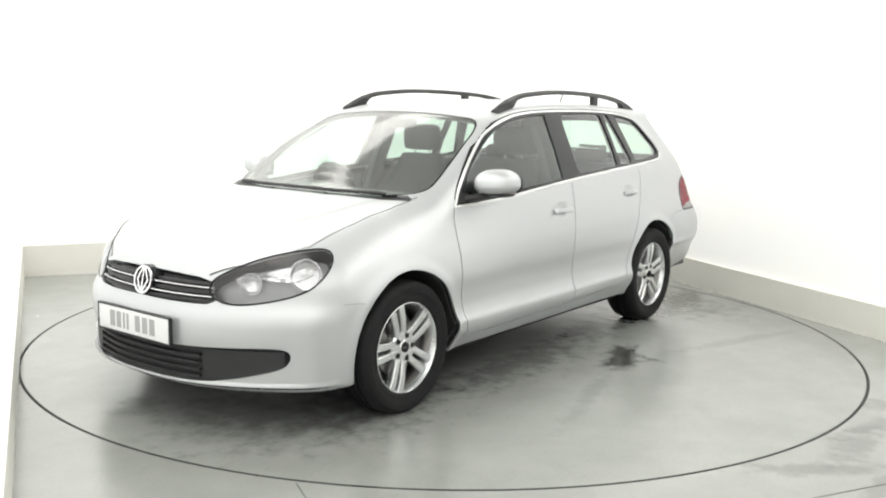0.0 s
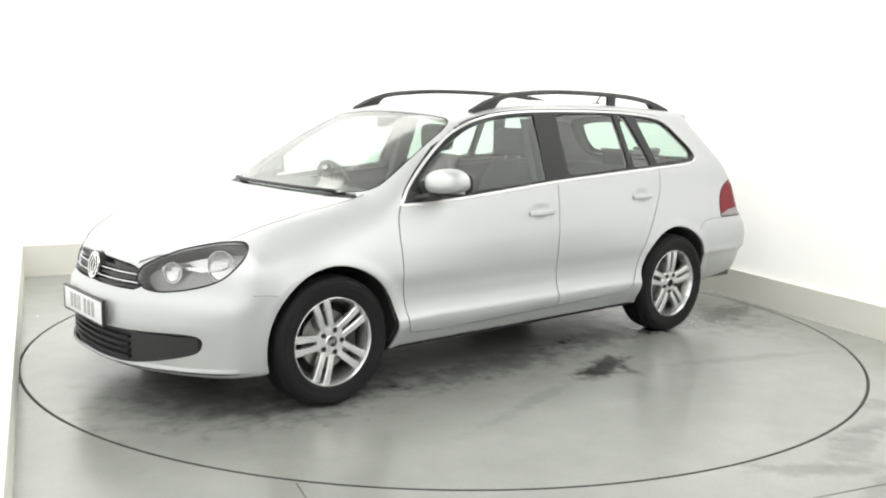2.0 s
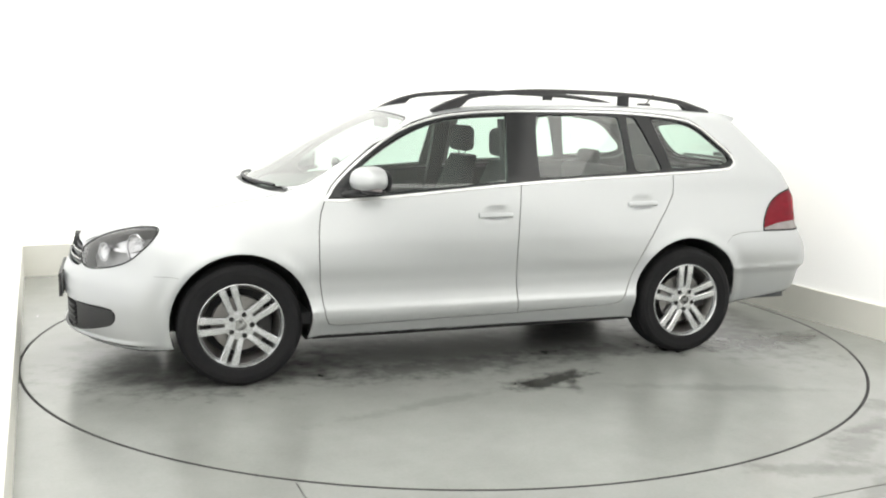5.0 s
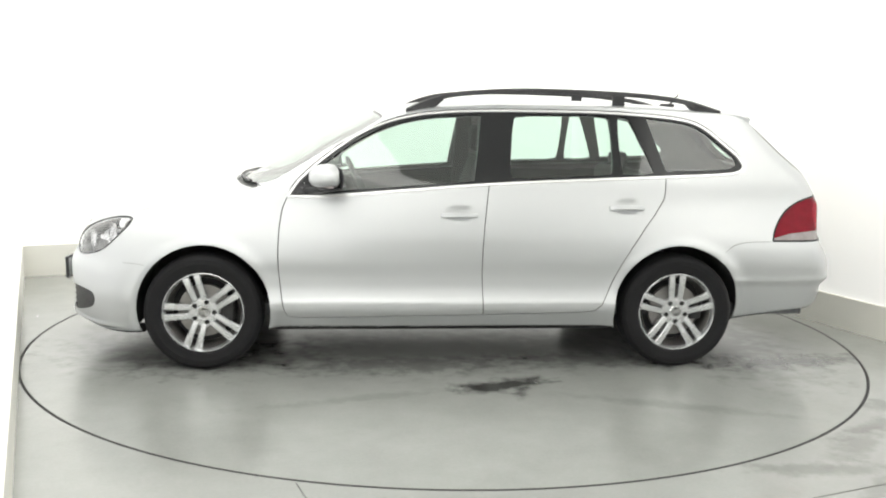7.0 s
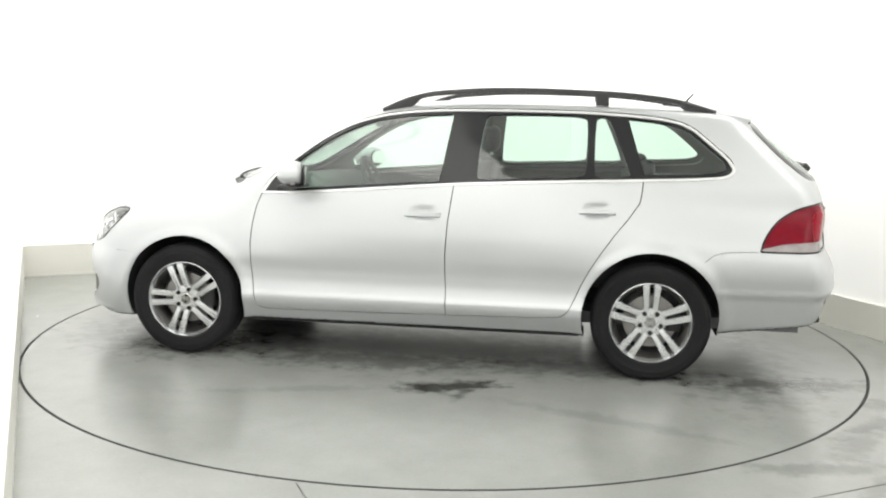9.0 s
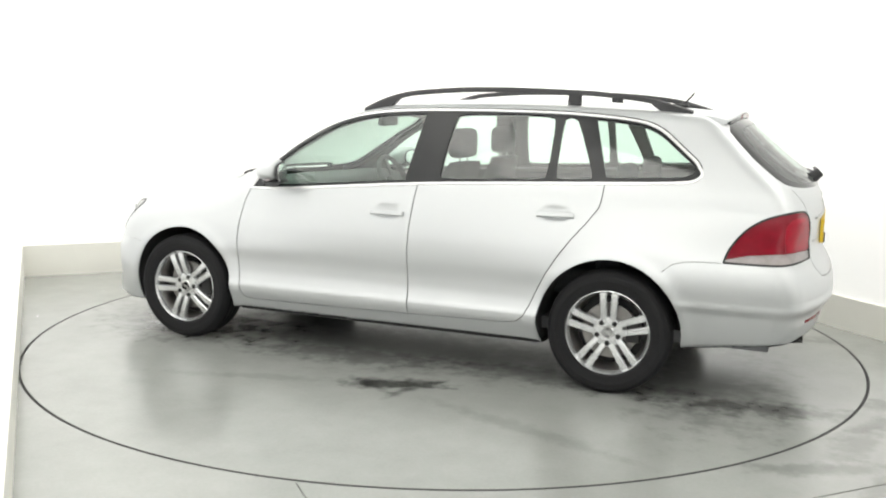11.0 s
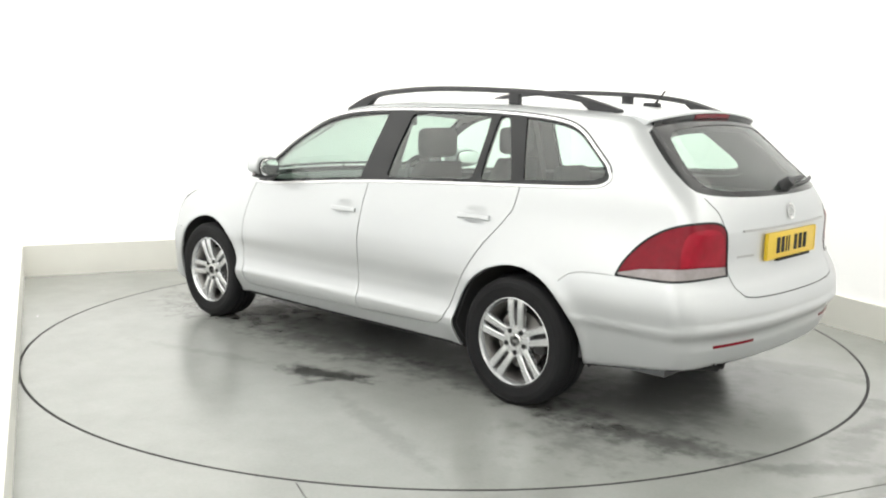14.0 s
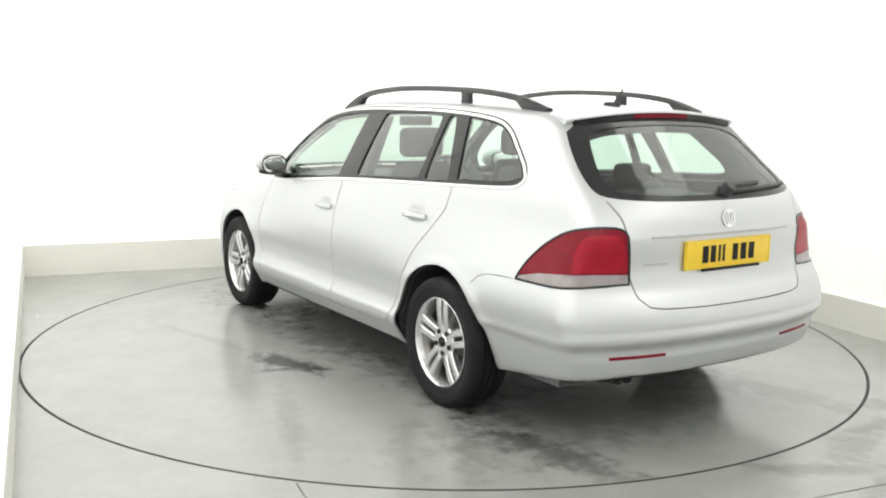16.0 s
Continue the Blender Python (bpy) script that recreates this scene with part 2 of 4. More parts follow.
SECT = curve([(0.0, 0.64), (0.16, 0.755), (0.20, 0.808), (0.26, 0.846), (0.285, 0.862), (0.335, 0.888), (0.365, 0.891), (0.40, 0.877), (0.44, 0.867), (0.50, 0.865), (0.6, 0.876), (0.70, 0.880), (0.80, 0.870), (0.90, 0.850),
              (0.96, 0.834), (1.02, 0.816), (1.1, 0.780), (1.2, 0.732), (1.3, 0.680), (1.39, 0.634), (1.46, 0.594), (1.6, 0.50)])
SECT_ENDS = curve([(0.0, 0.70), (0.16, 0.79), (0.20, 0.832), (0.26, 0.850), (0.32, 0.860), (0.40, 0.868), (0.50, 0.873), (0.6, 0.878), (0.70, 0.880), (0.80, 0.870), (0.90, 0.850),
                   (0.96, 0.834), (1.02, 0.816), (1.1, 0.780), (1.2, 0.732), (1.3, 0.680), (1.39, 0.634), (1.46, 0.594), (1.6, 0.50)])
WLOW = curve([(-2.5, 0.90), (-2.2, 0.95), (-1.8, 0.985), (-1.3, 1.0), (0, 1.0), (1.3, 1.0), (1.7, 0.972), (2.0, 0.940), (2.3, 0.885)])
WUP = curve([(-2.4, 0.82), (-2.1, 0.84), (-1.68, 0.885), (-1.0, 0.952), (-0.2, 1.0), (0.4, 0.985), (0.83, 0.928), (1.2, 0.895), (1.7, 0.86), (2.2, 0.80)])
XFRONT = curve([(0.1, 2.06), (0.17, 2.07), (0.20, 2.105), (0.217, 2.122), (0.229, 2.148), (0.25, 2.142), (0.33, 2.142), (0.45, 2.150), (0.52, 2.145), (0.58, 2.115), (0.66, 2.095), (0.72, 2.07), (0.9, 1.95)])
XREAR = curve([(0.1, 2.06), (0.22, 2.17), (0.30, 2.235), (0.40, 2.278), (0.458, 2.290), (0.482, 2.316), (0.54, 2.318), (0.60, 2.308), (0.65, 2.286), (0.69, 2.262), (0.75, 2.245), (0.9, 2.24), (1.0, 2.222), (1.06, 2.195),
               (1.2, 2.035), (1.35, 1.865), (1.42, 1.80), (1.6, 1.62)])


def half_width(x, z):
    w = np.clip((z - 0.55) / 0.40, 0, 1)
    w = w * w * (3 - 2 * w)
    e = np.clip((np.abs(x) - 0.93) / 0.22, 0, 1)
    e = e * e * (3 - 2 * e)
    y = (SECT(z) * (1 - e) + SECT_ENDS(z) * e) * (WLOW(x) * (1 - w) + WUP(x) * w)
    for cx in (1.289, -1.289):
        r = np.hypot(x - cx, z - 0.312)
        y = y + 0.010 * np.exp(-((r - 0.375) / 0.035) ** 2) * (z > 0.2)
    # hollows behind the door handles
    for cx, cz in ((-0.072, 0.850), (-0.990, 0.890)):
        y = y - 0.010 * np.exp(-((x - cx) / 0.058) ** 4 - ((z - cz) / 0.034) ** 4)
    # crease of the rear bumper running forward to the arch
    s = np.exp(-((z - 0.478) / 0.020) ** 2) * 0.009 + 0.008 * np.clip((z - 0.47) / 0.03, 0, 1) * np.clip((0.70 - z) / 0.2, 0, 1)
    return y + (s - 0.25 * np.clip(0.67 - z, 0, 0.5) ** 1.3) * np.clip((-1.56 - x) / 0.06, 0, 1)


def smax(a, b, k):
    h = np.clip(k - np.abs(a - b), 0, None)
    return np.maximum(a, b) + h * h / (4 * k)


def field(p):
    x, y, z = p[..., 0], np.abs(p[..., 1]), p[..., 2]
    side = (y - half_width(x, z)) * 0.92
    slope = (ZTOP(x + 0.02) - ZTOP(x - 0.02)) / 0.04
    yc = 0.50 - 0.20 * np.clip((x - 1.1) / 0.95, 0, 1)
    q = np.clip((yc + 0.02 - y) / 0.04, 0, 1)
    lift = 0.006 * q * q * (3 - 2 * q) * np.clip((x - 1.0) / 0.15, 0, 1) * np.clip((2.1 - x) / 0.2, 0, 1)
    top = (z - ZTOP(x) - lift + CROWN(x) * (y / 0.6) ** 2) / np.sqrt(1 + slope ** 2)
    front = (x - XFRONT(z) + 0.25 * (y / 0.7) ** 2.4) * 0.9
    up = np.clip((z - 0.9) / 0.2, 0, 1)
    rear = (-x - XREAR(z) + (0.055 + 0.045 * up) * (y / 0.55) ** 2.6) * (1 - 0.2 * up)
    k = 0.038 + 0.102 * np.clip((x - 0.5) / 0.7, 0, 1)
    f = smax(side, top, k)
    f = smax(f, front, 0.07)
    f = smax(f, rear, 0.07)
    low = 0.195 + 0.022 * np.clip((0.98 - np.abs(x)) / 0.06, 0, 1) - 0.007 * np.clip((x - 1.5) / 0.2, 0, 1) + np.clip((-1.5 - x) / 0.12, 0, 1) * 0.055 + np.clip((-1.65 - x) / 0.55, 0, 1) * 0.07
    return smax(f, low - z, 0.03)


def normals(p, e=0.002):
    p = np.asarray(p, float)
    g = np.stack([field(p + e * np.eye(3)[i]) - field(p - e * np.eye(3)[i]) for i in range(3)], -1)
    return g / np.maximum(np.linalg.norm(g, axis=-1, keepdims=True), 1e-9)


def body_half():
    """The car's left half as one fine sheet of quads on the surface."""
    X = np.concatenate([np.linspace(-2.5, -2.02, 13)[:-1], np.linspace(-2.02, 1.82, 171), np.linspace(1.82, 2.32, 20)[1:]])
    T = np.concatenate([np.linspace(0, 0.30, 13)[:-1], np.linspace(0.30, 1, 108)])
    Yg = np.linspace(0, 0.95, 44)
    zlow, zup = -0.45, lambda x: np.clip(ZTOP(np.clip(x, -1.95, 1.95)), 0.5, 2) + 0.05
    bm = bmesh.new()
    P, Q = [], []
    index = {}

    def at(x, y, z):
        key = (round(float(x), 5), round(float(y), 5), round(float(z), 5))
        if key not in index:
            index[key] = len(P)
            P.append(key)
        return index[key]
    sideg = [[at(x, 0.95, zlow + t * (zup(x) - zlow)) for t in T] for x in X]
    topg = [[at(x, y, zup(x)) for y in Yg] for x in X]
    fro = [[at(X[-1], y, zlow + t * (zup(X[-1]) - zlow)) for t in T] for y in Yg]
    rea = [[at(X[0], y, zlow + t * (zup(X[0]) - zlow)) for t in T] for y in Yg]
    for g, flip in ((sideg, False), (topg, True), (fro, True), (rea, False)):
        for a, b in zip(g, g[1:]):
            for i in range(len(a) - 1):
                q = (a[i], b[i], b[i + 1], a[i + 1])
                Q.append(q[::-1] if flip ^ (g is sideg) else q)
    P = np.array(P)
    c = P.copy()
    c[:, 0] = np.clip(P[:, 0], -1.9, 1.75)
    c[:, 1] = np.clip(P[:, 1], 0, 0.42)
    c[:, 2] = np.clip(P[:, 2], 0.42, np.maximum(0.5, ZTOP(c[:, 0]) - 0.35))
    flat = P[:, 1] < 1e-6
    lo, hi = np.zeros(len(P)), np.full(len(P), 1.3)
    for _ in range(34):
        mid = (lo + hi) / 2
        inside = field(c + mid[:, None] * (P - c)) < 0
        lo, hi = np.where(inside, mid, lo), np.where(inside, hi, mid)
    S = c + lo[:, None] * (P - c)
    S[flat, 1] = 0
    vs = [bm.verts.new(p) for p in S]
    for q in Q:
        try:
            bm.faces.new([vs[i] for i in q])
        except ValueError:
            pass
    bmesh.ops.recalc_face_normals(bm, faces=bm.faces)
    probe = max(bm.faces, key=lambda f: f.calc_center_median().z)
    if probe.normal.z < 0:
        bmesh.ops.reverse_faces(bm, faces=bm.faces)
    return bm


# projections in which outlines are drawn: two axes and the side they are seen from
VIEWS = {"side": (Vector((1, 0, 0)), Vector((0, 0, 1)), Vector((0, 1, 0))),
         "top": (Vector((1, 0, 0)), Vector((0, 1, 0)), Vector((0, 0, 1))),
         "front": (Vector((0, 1, 0)), Vector((0, 0, 1)), Vector((1, 0, 0))),
         "rear": (Vector((0, 1, 0)), Vector((0, 0, 1)), Vector((-1, 0, 0))),
         "head": (Vector((-0.7071, 0.7071, 0)), Vector((0, 0, 1)), Vector((0.7071, 0.7071, 0))),
         "tail": (Vector((0.7071, 0.7071, 0)), Vector((0, 0, 1)), Vector((-0.7071, 0.7071, 0)))}


def rounded(pts, n=3, keep=()):
    """A closed outline with its corners cut round (Chaikin); corners in keep stay sharp."""
    pts = [Vector(p) for p in pts]
    sharp = {tuple(pts[i]) for i in keep}
    for _ in range(n):
        out = []
        for i, p in enumerate(pts):
            if tuple(p) in sharp:
                out.append(p)
                continue
            a, b = pts[i - 1], pts[(i + 1) % len(pts)]
            out += [p * 0.75 + a * 0.25, p * 0.75 + b * 0.25]
        pts = out
    return [tuple(p) for p in pts]


def soft(pts, r):
    """A closed outline with its corners rounded by about r."""
    pts = [Vector(p) for p in pts]
    out = []
    for i, p in enumerate(pts):
        for q in (pts[i - 1], pts[(i + 1) % len(pts)]):
            d = q - p
            out.append(tuple(p + d.normalized() * min(r, d.length * 0.45)))
    return rounded(out, 1)


def strip(pts, w):
    """A narrow closed band along an open line."""
    pts = [Vector(p) for p in pts]
    l, r = [], []
    for i, p in enumerate(pts):
        d = (pts[min(i + 1, len(pts) - 1)] - pts[max(i - 1, 0)]).normalized() * (w / 2)
        n = Vector((-d.y, d.x))
        l.append(p + n)
        r.append(p - n)
    return [tuple(p) for p in l + r[::-1]]


def band(outer, w):
    """The same closed outline grown by w."""
    pts = [Vector(p) for p in outer]
    area = sum(a.x * b.y - b.x * a.y for a, b in zip(pts, pts[1:] + pts[:1]))
    out = []
    for i, p in enumerate(pts):
        d = (pts[(i + 1) % len(pts)] - pts[i - 1]).normalized() * (w if area > 0 else -w)
        out.append((p.x + d.y, p.y - d.x))
    return out


def inside(poly, u, v):
    c = False
    for (x0, y0), (x1, y1) in zip(poly, poly[1:] + poly[:1]):
        if (y0 > v) != (y1 > v) and u < (x1 - x0) * (v - y0) / (y1 - y0) + x0:
            c = not c
    return c


def cut(bm, view, poly, least=0.03):
    """Cuts the sheet along a closed outline, so that every face lies wholly inside or outside of it."""
    U, V, D = VIEWS[view]
    us, vs_ = [p[0] for p in poly], [p[1] for p in poly]
    m = 0.08
    lo_u, hi_u, lo_v, hi_v = min(us) - m, max(us) + m, min(vs_) - m, max(vs_) + m

    def boxed(f):
        a = [(v.co.dot(U), v.co.dot(V)) for v in f.verts]
        return [f, min(q[0] for q in a), max(q[0] for q in a), min(q[1] for q in a), max(q[1] for q in a)]
    cand = []
    for f in bm.faces:
        c = f.calc_center_median()
        if lo_u < c.dot(U) < hi_u and lo_v < c.dot(V) < hi_v and f.normal.dot(D) > least:
            cand.append(boxed(f))
    e = 1e-5
    for (u0, v0), (u1, v1) in zip(poly, poly[1:] + poly[:1]):
        d = Vector((u1 - u0, v1 - v0))
        if d.length < 1e-6:
            continue
        no = (U * -d.y + V * d.x).normalized()
        co = U * u0 + V * v0
        a, b, c, dd = min(u0, u1) - e, max(u0, u1) + e, min(v0, v1) - e, max(v0, v1) + e
        hit, rest = [], []
        for q in cand:
            (hit if q[2] >= a and q[1] <= b and q[4] >= c and q[3] <= dd else rest).append(q)
        if not hit:
            continue
        fs = [q[0] for q in hit]
        geom = list({v for f in fs for v in f.verts}) + list({x for f in fs for x in f.edges}) + fs
        r = bmesh.ops.bisect_plane(bm, geom=geom, dist=1e-6, plane_co=co, plane_no=no)
        nf = {g for g in r["geom"] if isinstance(g, bmesh.types.BMFace)} | {f for f in fs if f.is_valid}
        for g in r["geom_cut"]:
            if isinstance(g, bmesh.types.BMEdge):
                nf |= {f for f in g.link_faces if f.normal.dot(D) > min(0.0, least)}
        keepf = {q[0] for q in rest}
        cand = rest + [boxed(f) for f in nf if f.is_valid and f not in keepf]


def panel(name, faces, material, parent, mirror=0, lip=0.012, push=0.0, label=""):
    """A part of the skin from faces of the sheet. mirror: 0 the left one, 1 its right twin, 2 both halves in one."""
    bm = bmesh.new()
    for sign in ((1,) if mirror == 0 else (-1,) if mirror == 1 else (1, -1)):
        made = {}
        for f in faces:
            vs = []
            for v in f.verts:
                if v not in made:
                    made[v] = bm.verts.new((v.co.x, v.co.y * sign, v.co.z))
                vs.append(made[v])
            bm.faces.new(vs if sign > 0 else vs[::-1])
    if mirror == 2:
        bmesh.ops.remove_doubles(bm, verts=[v for v in bm.verts if abs(v.co.y) < 1e-5], dist=1e-5)
    bm.verts.index_update()
    co = np.array([v.co[:] for v in bm.verts])
    no = dict(zip(bm.verts, normals(co)))
    if push:
        for v, n in no.items():
            v.co += Vector(n) * push
    for f in bm.faces:
        f.smooth = True
    if lip:
        edge = [e for e in bm.edges if e.is_boundary]
        dup = {}
        for e in edge:
            for v in e.verts:
                if v not in dup:
                    n = Vector(no[v])
                    dup[v] = (bm.verts.new(v.co), bm.verts.new(v.co - n * lip))
        for e in edge:
            f0 = e.link_faces[0]
            a, b = e.verts
            for l in f0.loops:
                if l.edge == e:
                    a, b = l.vert, l.link_loop_next.vert
            nf = bm.faces.new((dup[a][0], dup[a][1], dup[b][1], dup[b][0]))
            nf.smooth = False
    bm.verts.index_update()
    vn = np.zeros((len(bm.verts), 3))
    for v, n in no.items():
        vn[v.index] = n
    me = bpy.data.meshes.new(name)
    bm.to_mesh(me)
    bm.free()
    me.materials.append(material)
    ln = []
    for p in me.polygons:
        for i in p.vertices:
            ln.append(vn[i] if p.use_smooth else p.normal)
    for p in me.polygons:
        p.use_smooth = True
    me.normals_split_custom_set([tuple(n) for n in ln])
    ob = new(name, me)
    ob.parent = parent
    if label:
        ob["label"] = label
    return ob


# ---- materials of the car ----
PAINT = mat("silver_car_paint", (0.575, 0.588, 0.598), 0.40, metal=0.66, coat=0.2, bump=0.015, bscale=900)
BLACK = mat("black_plastic", (0.025, 0.025, 0.027), 0.45, bump=0.2, bscale=500)
GLOSSB = mat("gloss_black_trim", (0.018, 0.019, 0.02), 0.14, spec=0.35)
RUBBER = mat("tyre_rubber", (0.013, 0.013, 0.014), 0.66, spec=0.2, vary=0.25, scale=9, bump=0.25, bscale=160)
ALLOY = mat("silver_alloy", (0.66, 0.67, 0.68), 0.26, metal=0.8, vary=0.05, scale=20)
CHROME = mat("chrome", (0.82, 0.82, 0.82), 0.1, metal=1.0)
BRIGHT = mat("bright_window_trim", (0.85, 0.85, 0.85), 0.25, metal=0.5)
STEEL = mat("brake_steel", (0.28, 0.27, 0.26), 0.4, metal=0.9, vary=0.2, scale=30)
SEAM = mat("panel_gap", (0.10, 0.10, 0.10), 0.7)
PILLAR = mat("pillar_trim_grey", (0.22, 0.22, 0.215), 0.7, bump=0.15, bscale=400)
TRIM = mat("grey_interior_plastic", (0.075, 0.077, 0.08), 0.6, bump=0.15, bscale=400)
LINER = mat("pale_headlining", (0.42, 0.42, 0.40), 0.9, bump=0.2, bscale=500)
CLOTH = mat("dark_seat_cloth", (0.06, 0.062, 0.066), 0.9, vary=0.2, scale=90, bump=0.3, bscale=700)
GLASS = glass_mat("tinted_car_glass", (0.80, 0.92, 0.855), rough=0.03, sheen=0.09)
SCREEN = glass_mat("windscreen_glass", (0.70, 0.83, 0.755), rough=0.10, sheen=0.16, gain=0.8)
REARGLASS = glass_mat("rear_window_glass", (0.68, 0.80, 0.73), rough=0.05, sheen=0.06, gain=0.65)
LENS = glass_mat("clear_lens", (0.95, 0.95, 0.96), sheen=0.06, gain=0.8)
REDLENS = mat("red_lamp_lens", (0.19, 0.004, 0.014), 0.15, spec=0.2, vary=0.25, scale=25)
SMOKE = mat("clear_ribbed_lens", (0.30, 0.265, 0.265), 0.15, coat=0.3, vary=0.35, scale=25)
LAMPGREY = mat("headlamp_grey_housing", (0.36, 0.36, 0.365), 0.35, metal=0.25, vary=0.3, scale=14)
BOWL = mat("bright_reflector", (0.62, 0.62, 0.63), 0.17, metal=1.0)
YELLOW = mat("yellow_plate", (0.80, 0.55, 0.03), 0.35, vary=0.04, scale=30)
WHITEPL = mat("white_plate", (0.85, 0.85, 0.85), 0.35)
INK = mat("black_ink", (0.015, 0.015, 0.015), 0.6, spec=0.2)
UNDER = mat("dark_underbody", (0.03, 0.03, 0.03), 0.8, vary=0.3, scale=8)

car = empty("estate_car")
tagged(car, "silver five-door estate car with black roof rails", "car")


def on_skin(p, d, far=1.2):
    """Where a ray from outside meets the body's surface, and the normal there."""
    p, d = np.array(p, float), np.array(d, float) / np.linalg.norm(d)
    s = np.linspace(0, far, 1201)
    f = field(p + s[:, None] * d)
    i = int(np.argmax(f < 0)) if (f < 0).any() else int(np.argmin(f))
    q = p + s[i] * d
    return Vector(q), Vector(normals(q[None])[0])


def sweep(bm, secs, cap=True):
    """Joins rings of points, each of the same count, into a skin."""
    rings = [[bm.verts.new(p) for p in s] for s in secs]
    n = len(rings[0])
    for a, b in zip(rings, rings[1:]):
        for i in range(n):
            j = (i + 1) % n
            bm.faces.new((a[i], b[i], b[j], a[j]))
    if cap:
        bm.faces.new(rings[0])
        bm.faces.new(rings[-1][::-1])
    bmesh.ops.recalc_face_normals(bm, faces=bm.faces)


def bar_along(bm, pts, ups, w, h, lift=0.0):
    """A bar of width w (along ups' side) and height h, laid along points."""
    secs = []
    for i, p in enumerate(pts):
        t = (pts[min(i + 1, len(pts) - 1)] - pts[max(i - 1, 0)]).normalized()
        u = ups[i].normalized()
        s = t.cross(u).normalized()
        b = 0.25
        prof = [(-0.5, 0), (-0.5, 1 - b), (-0.5 + b * h / max(w, 1e-6), 1), (0.5 - b * h / max(w, 1e-6), 1), (0.5, 1 - b), (0.5, 0)] if w > h else [(-0.5, 0), (-0.5, 0.85), (-0.3, 1), (0.3, 1), (0.5, 0.85), (0.5, 0)]
        secs.append([p + s * (a * w) + u * (lift + c * h) for a, c in prof])
    sweep(bm, secs)


def flip_y(bm):
    for v in bm.verts:
        v.co.y = -v.co.y
    bmesh.ops.reverse_faces(bm, faces=bm.faces)


def arc(cx, cz, r, n=40):
    return [(cx + r * math.cos(2 * math.pi * i / n), cz + r * math.sin(2 * math.pi * i / n)) for i in range(n)]


# window line of the side, and the panes in it
DLO = rounded([(0.845, 0.934), (0.815, 0.995), (0.751, 1.060), (0.664, 1.134), (0.545, 1.222), (0.393, 1.308), (0.239, 1.360), (0.051, 1.391), (-0.231, 1.405), (-0.706, 1.407), (-1.025, 1.400),
               (-1.344, 1.375), (-1.470, 1.335), (-1.585, 1.238), (-1.690, 1.150), (-1.672, 1.085), (-1.560, 1.070), (-1.154, 1.054), (-0.683, 1.036), (-0.223, 1.014), (0.231, 0.976), (0.654, 0.938)], 2, (0,))
DLO_BRIGHT = band(DLO, 0.005)
PANES = {
    "front_door_glass": rounded([(0.70, 0.952), (0.73, 1.035), (0.655, 1.107), (0.535, 1.196), (0.39, 1.280), (0.236, 1.332), (0.051, 1.364), (-0.198, 1.376), (-0.148, 1.022), (0.231, 0.993)], 2, (0, 7, 8)),
    "rear_door_glass": soft([(-0.377, 1.380), (-0.706, 1.384), (-0.925, 1.380), (-0.925, 1.060), (-0.683, 1.052), (-0.338, 1.034)], 0.025),
    "rear_vent_glass": soft([(-0.965, 1.378), (-1.035, 1.376), (-1.165, 1.068), (-0.965, 1.060)], 0.02),
    "quarter_glass": rounded([(-1.135, 1.371), (-1.335, 1.350), (-1.450, 1.316), (-1.560, 1.226), (-1.652, 1.148), (-1.642, 1.108), (-1.55, 1.092), (-1.225, 1.080)], 2, (0, 7)),
}
# door shut lines
DOOR_F = [(0.850, 0.924), (0.875, 0.86), (0.888, 0.77), (0.894, 0.65), (0.891, 0.53), (0.878, 0.42), (0.864, 0.335), (0.845, 0.298), (0.80, 0.288)]
SPLIT = [(-0.229, 1.012), (-0.215, 0.90), (-0.203, 0.79), (-0.195, 0.66), (-0.194, 0.54), (-0.200, 0.42), (-0.204, 0.301)]
DOOR_R = [(-1.222, 1.05), (-1.216, 0.98), (-1.207, 0.932), (-1.150, 0.85), (-1.083, 0.768), (-1.015, 0.67), (-0.963, 0.585), (-0.920, 0.50), (-0.884, 0.415), (-0.855, 0.358), (-0.82, 0.328), (-0.76, 0.319)]
SILL = [(0.80, 0.286), (0.528, 0.289), (-0.204, 0.303), (-0.77, 0.321)]
GAP = 0.0055
HOODLINE = [(2.02, 0.36), (1.93, 0.49), (1.83, 0.585), (1.72, 0.655), (1.55, 0.645), (1.3, 0.625), (1.12, 0.63), (0.99, 0.66)]
HEAD = rounded([(-1.135, 0.690), (-0.995, 0.752), (-0.86, 0.786), (-0.72, 0.806), (-0.655, 0.795), (-0.650, 0.745), (-0.700, 0.680), (-0.765, 0.633), (-0.90, 0.594), (-1.09, 0.570), (-1.175, 0.610), (-1.165, 0.66)], 2)
TAIL = rounded([(-0.703, 0.708), (-0.735, 0.768), (-0.82, 0.862), (-0.925, 0.930), (-1.035, 0.952), (-1.160, 0.945), (-1.172, 0.86), (-1.175, 0.72), (-1.00, 0.712), (-0.85, 0.706)], 2, (0, 7))
TAIL_CLEAR = [(-0.60, 0.69), (-0.73, 0.728), (-0.80, 0.748), (-0.90, 0.760), (-1.04, 0.763), (-1.20, 0.757), (-1.20, 0.69)]
TAIL_BRIGHT = rounded([(-0.945, 0.768), (-0.952, 0.84), (-0.98, 0.905), (-1.04, 0.925), (-1.155, 0.918), (-1.168, 0.768)], 2, (0, 5))
RGLASS = rounded([(-0.62, 1.372), (0.0, 1.395), (0.525, 1.372), (0.585, 1.235), (0.618, 1.10), (0.585, 1.058), (0.25, 1.043), (-0.62, 1.043)], 2)
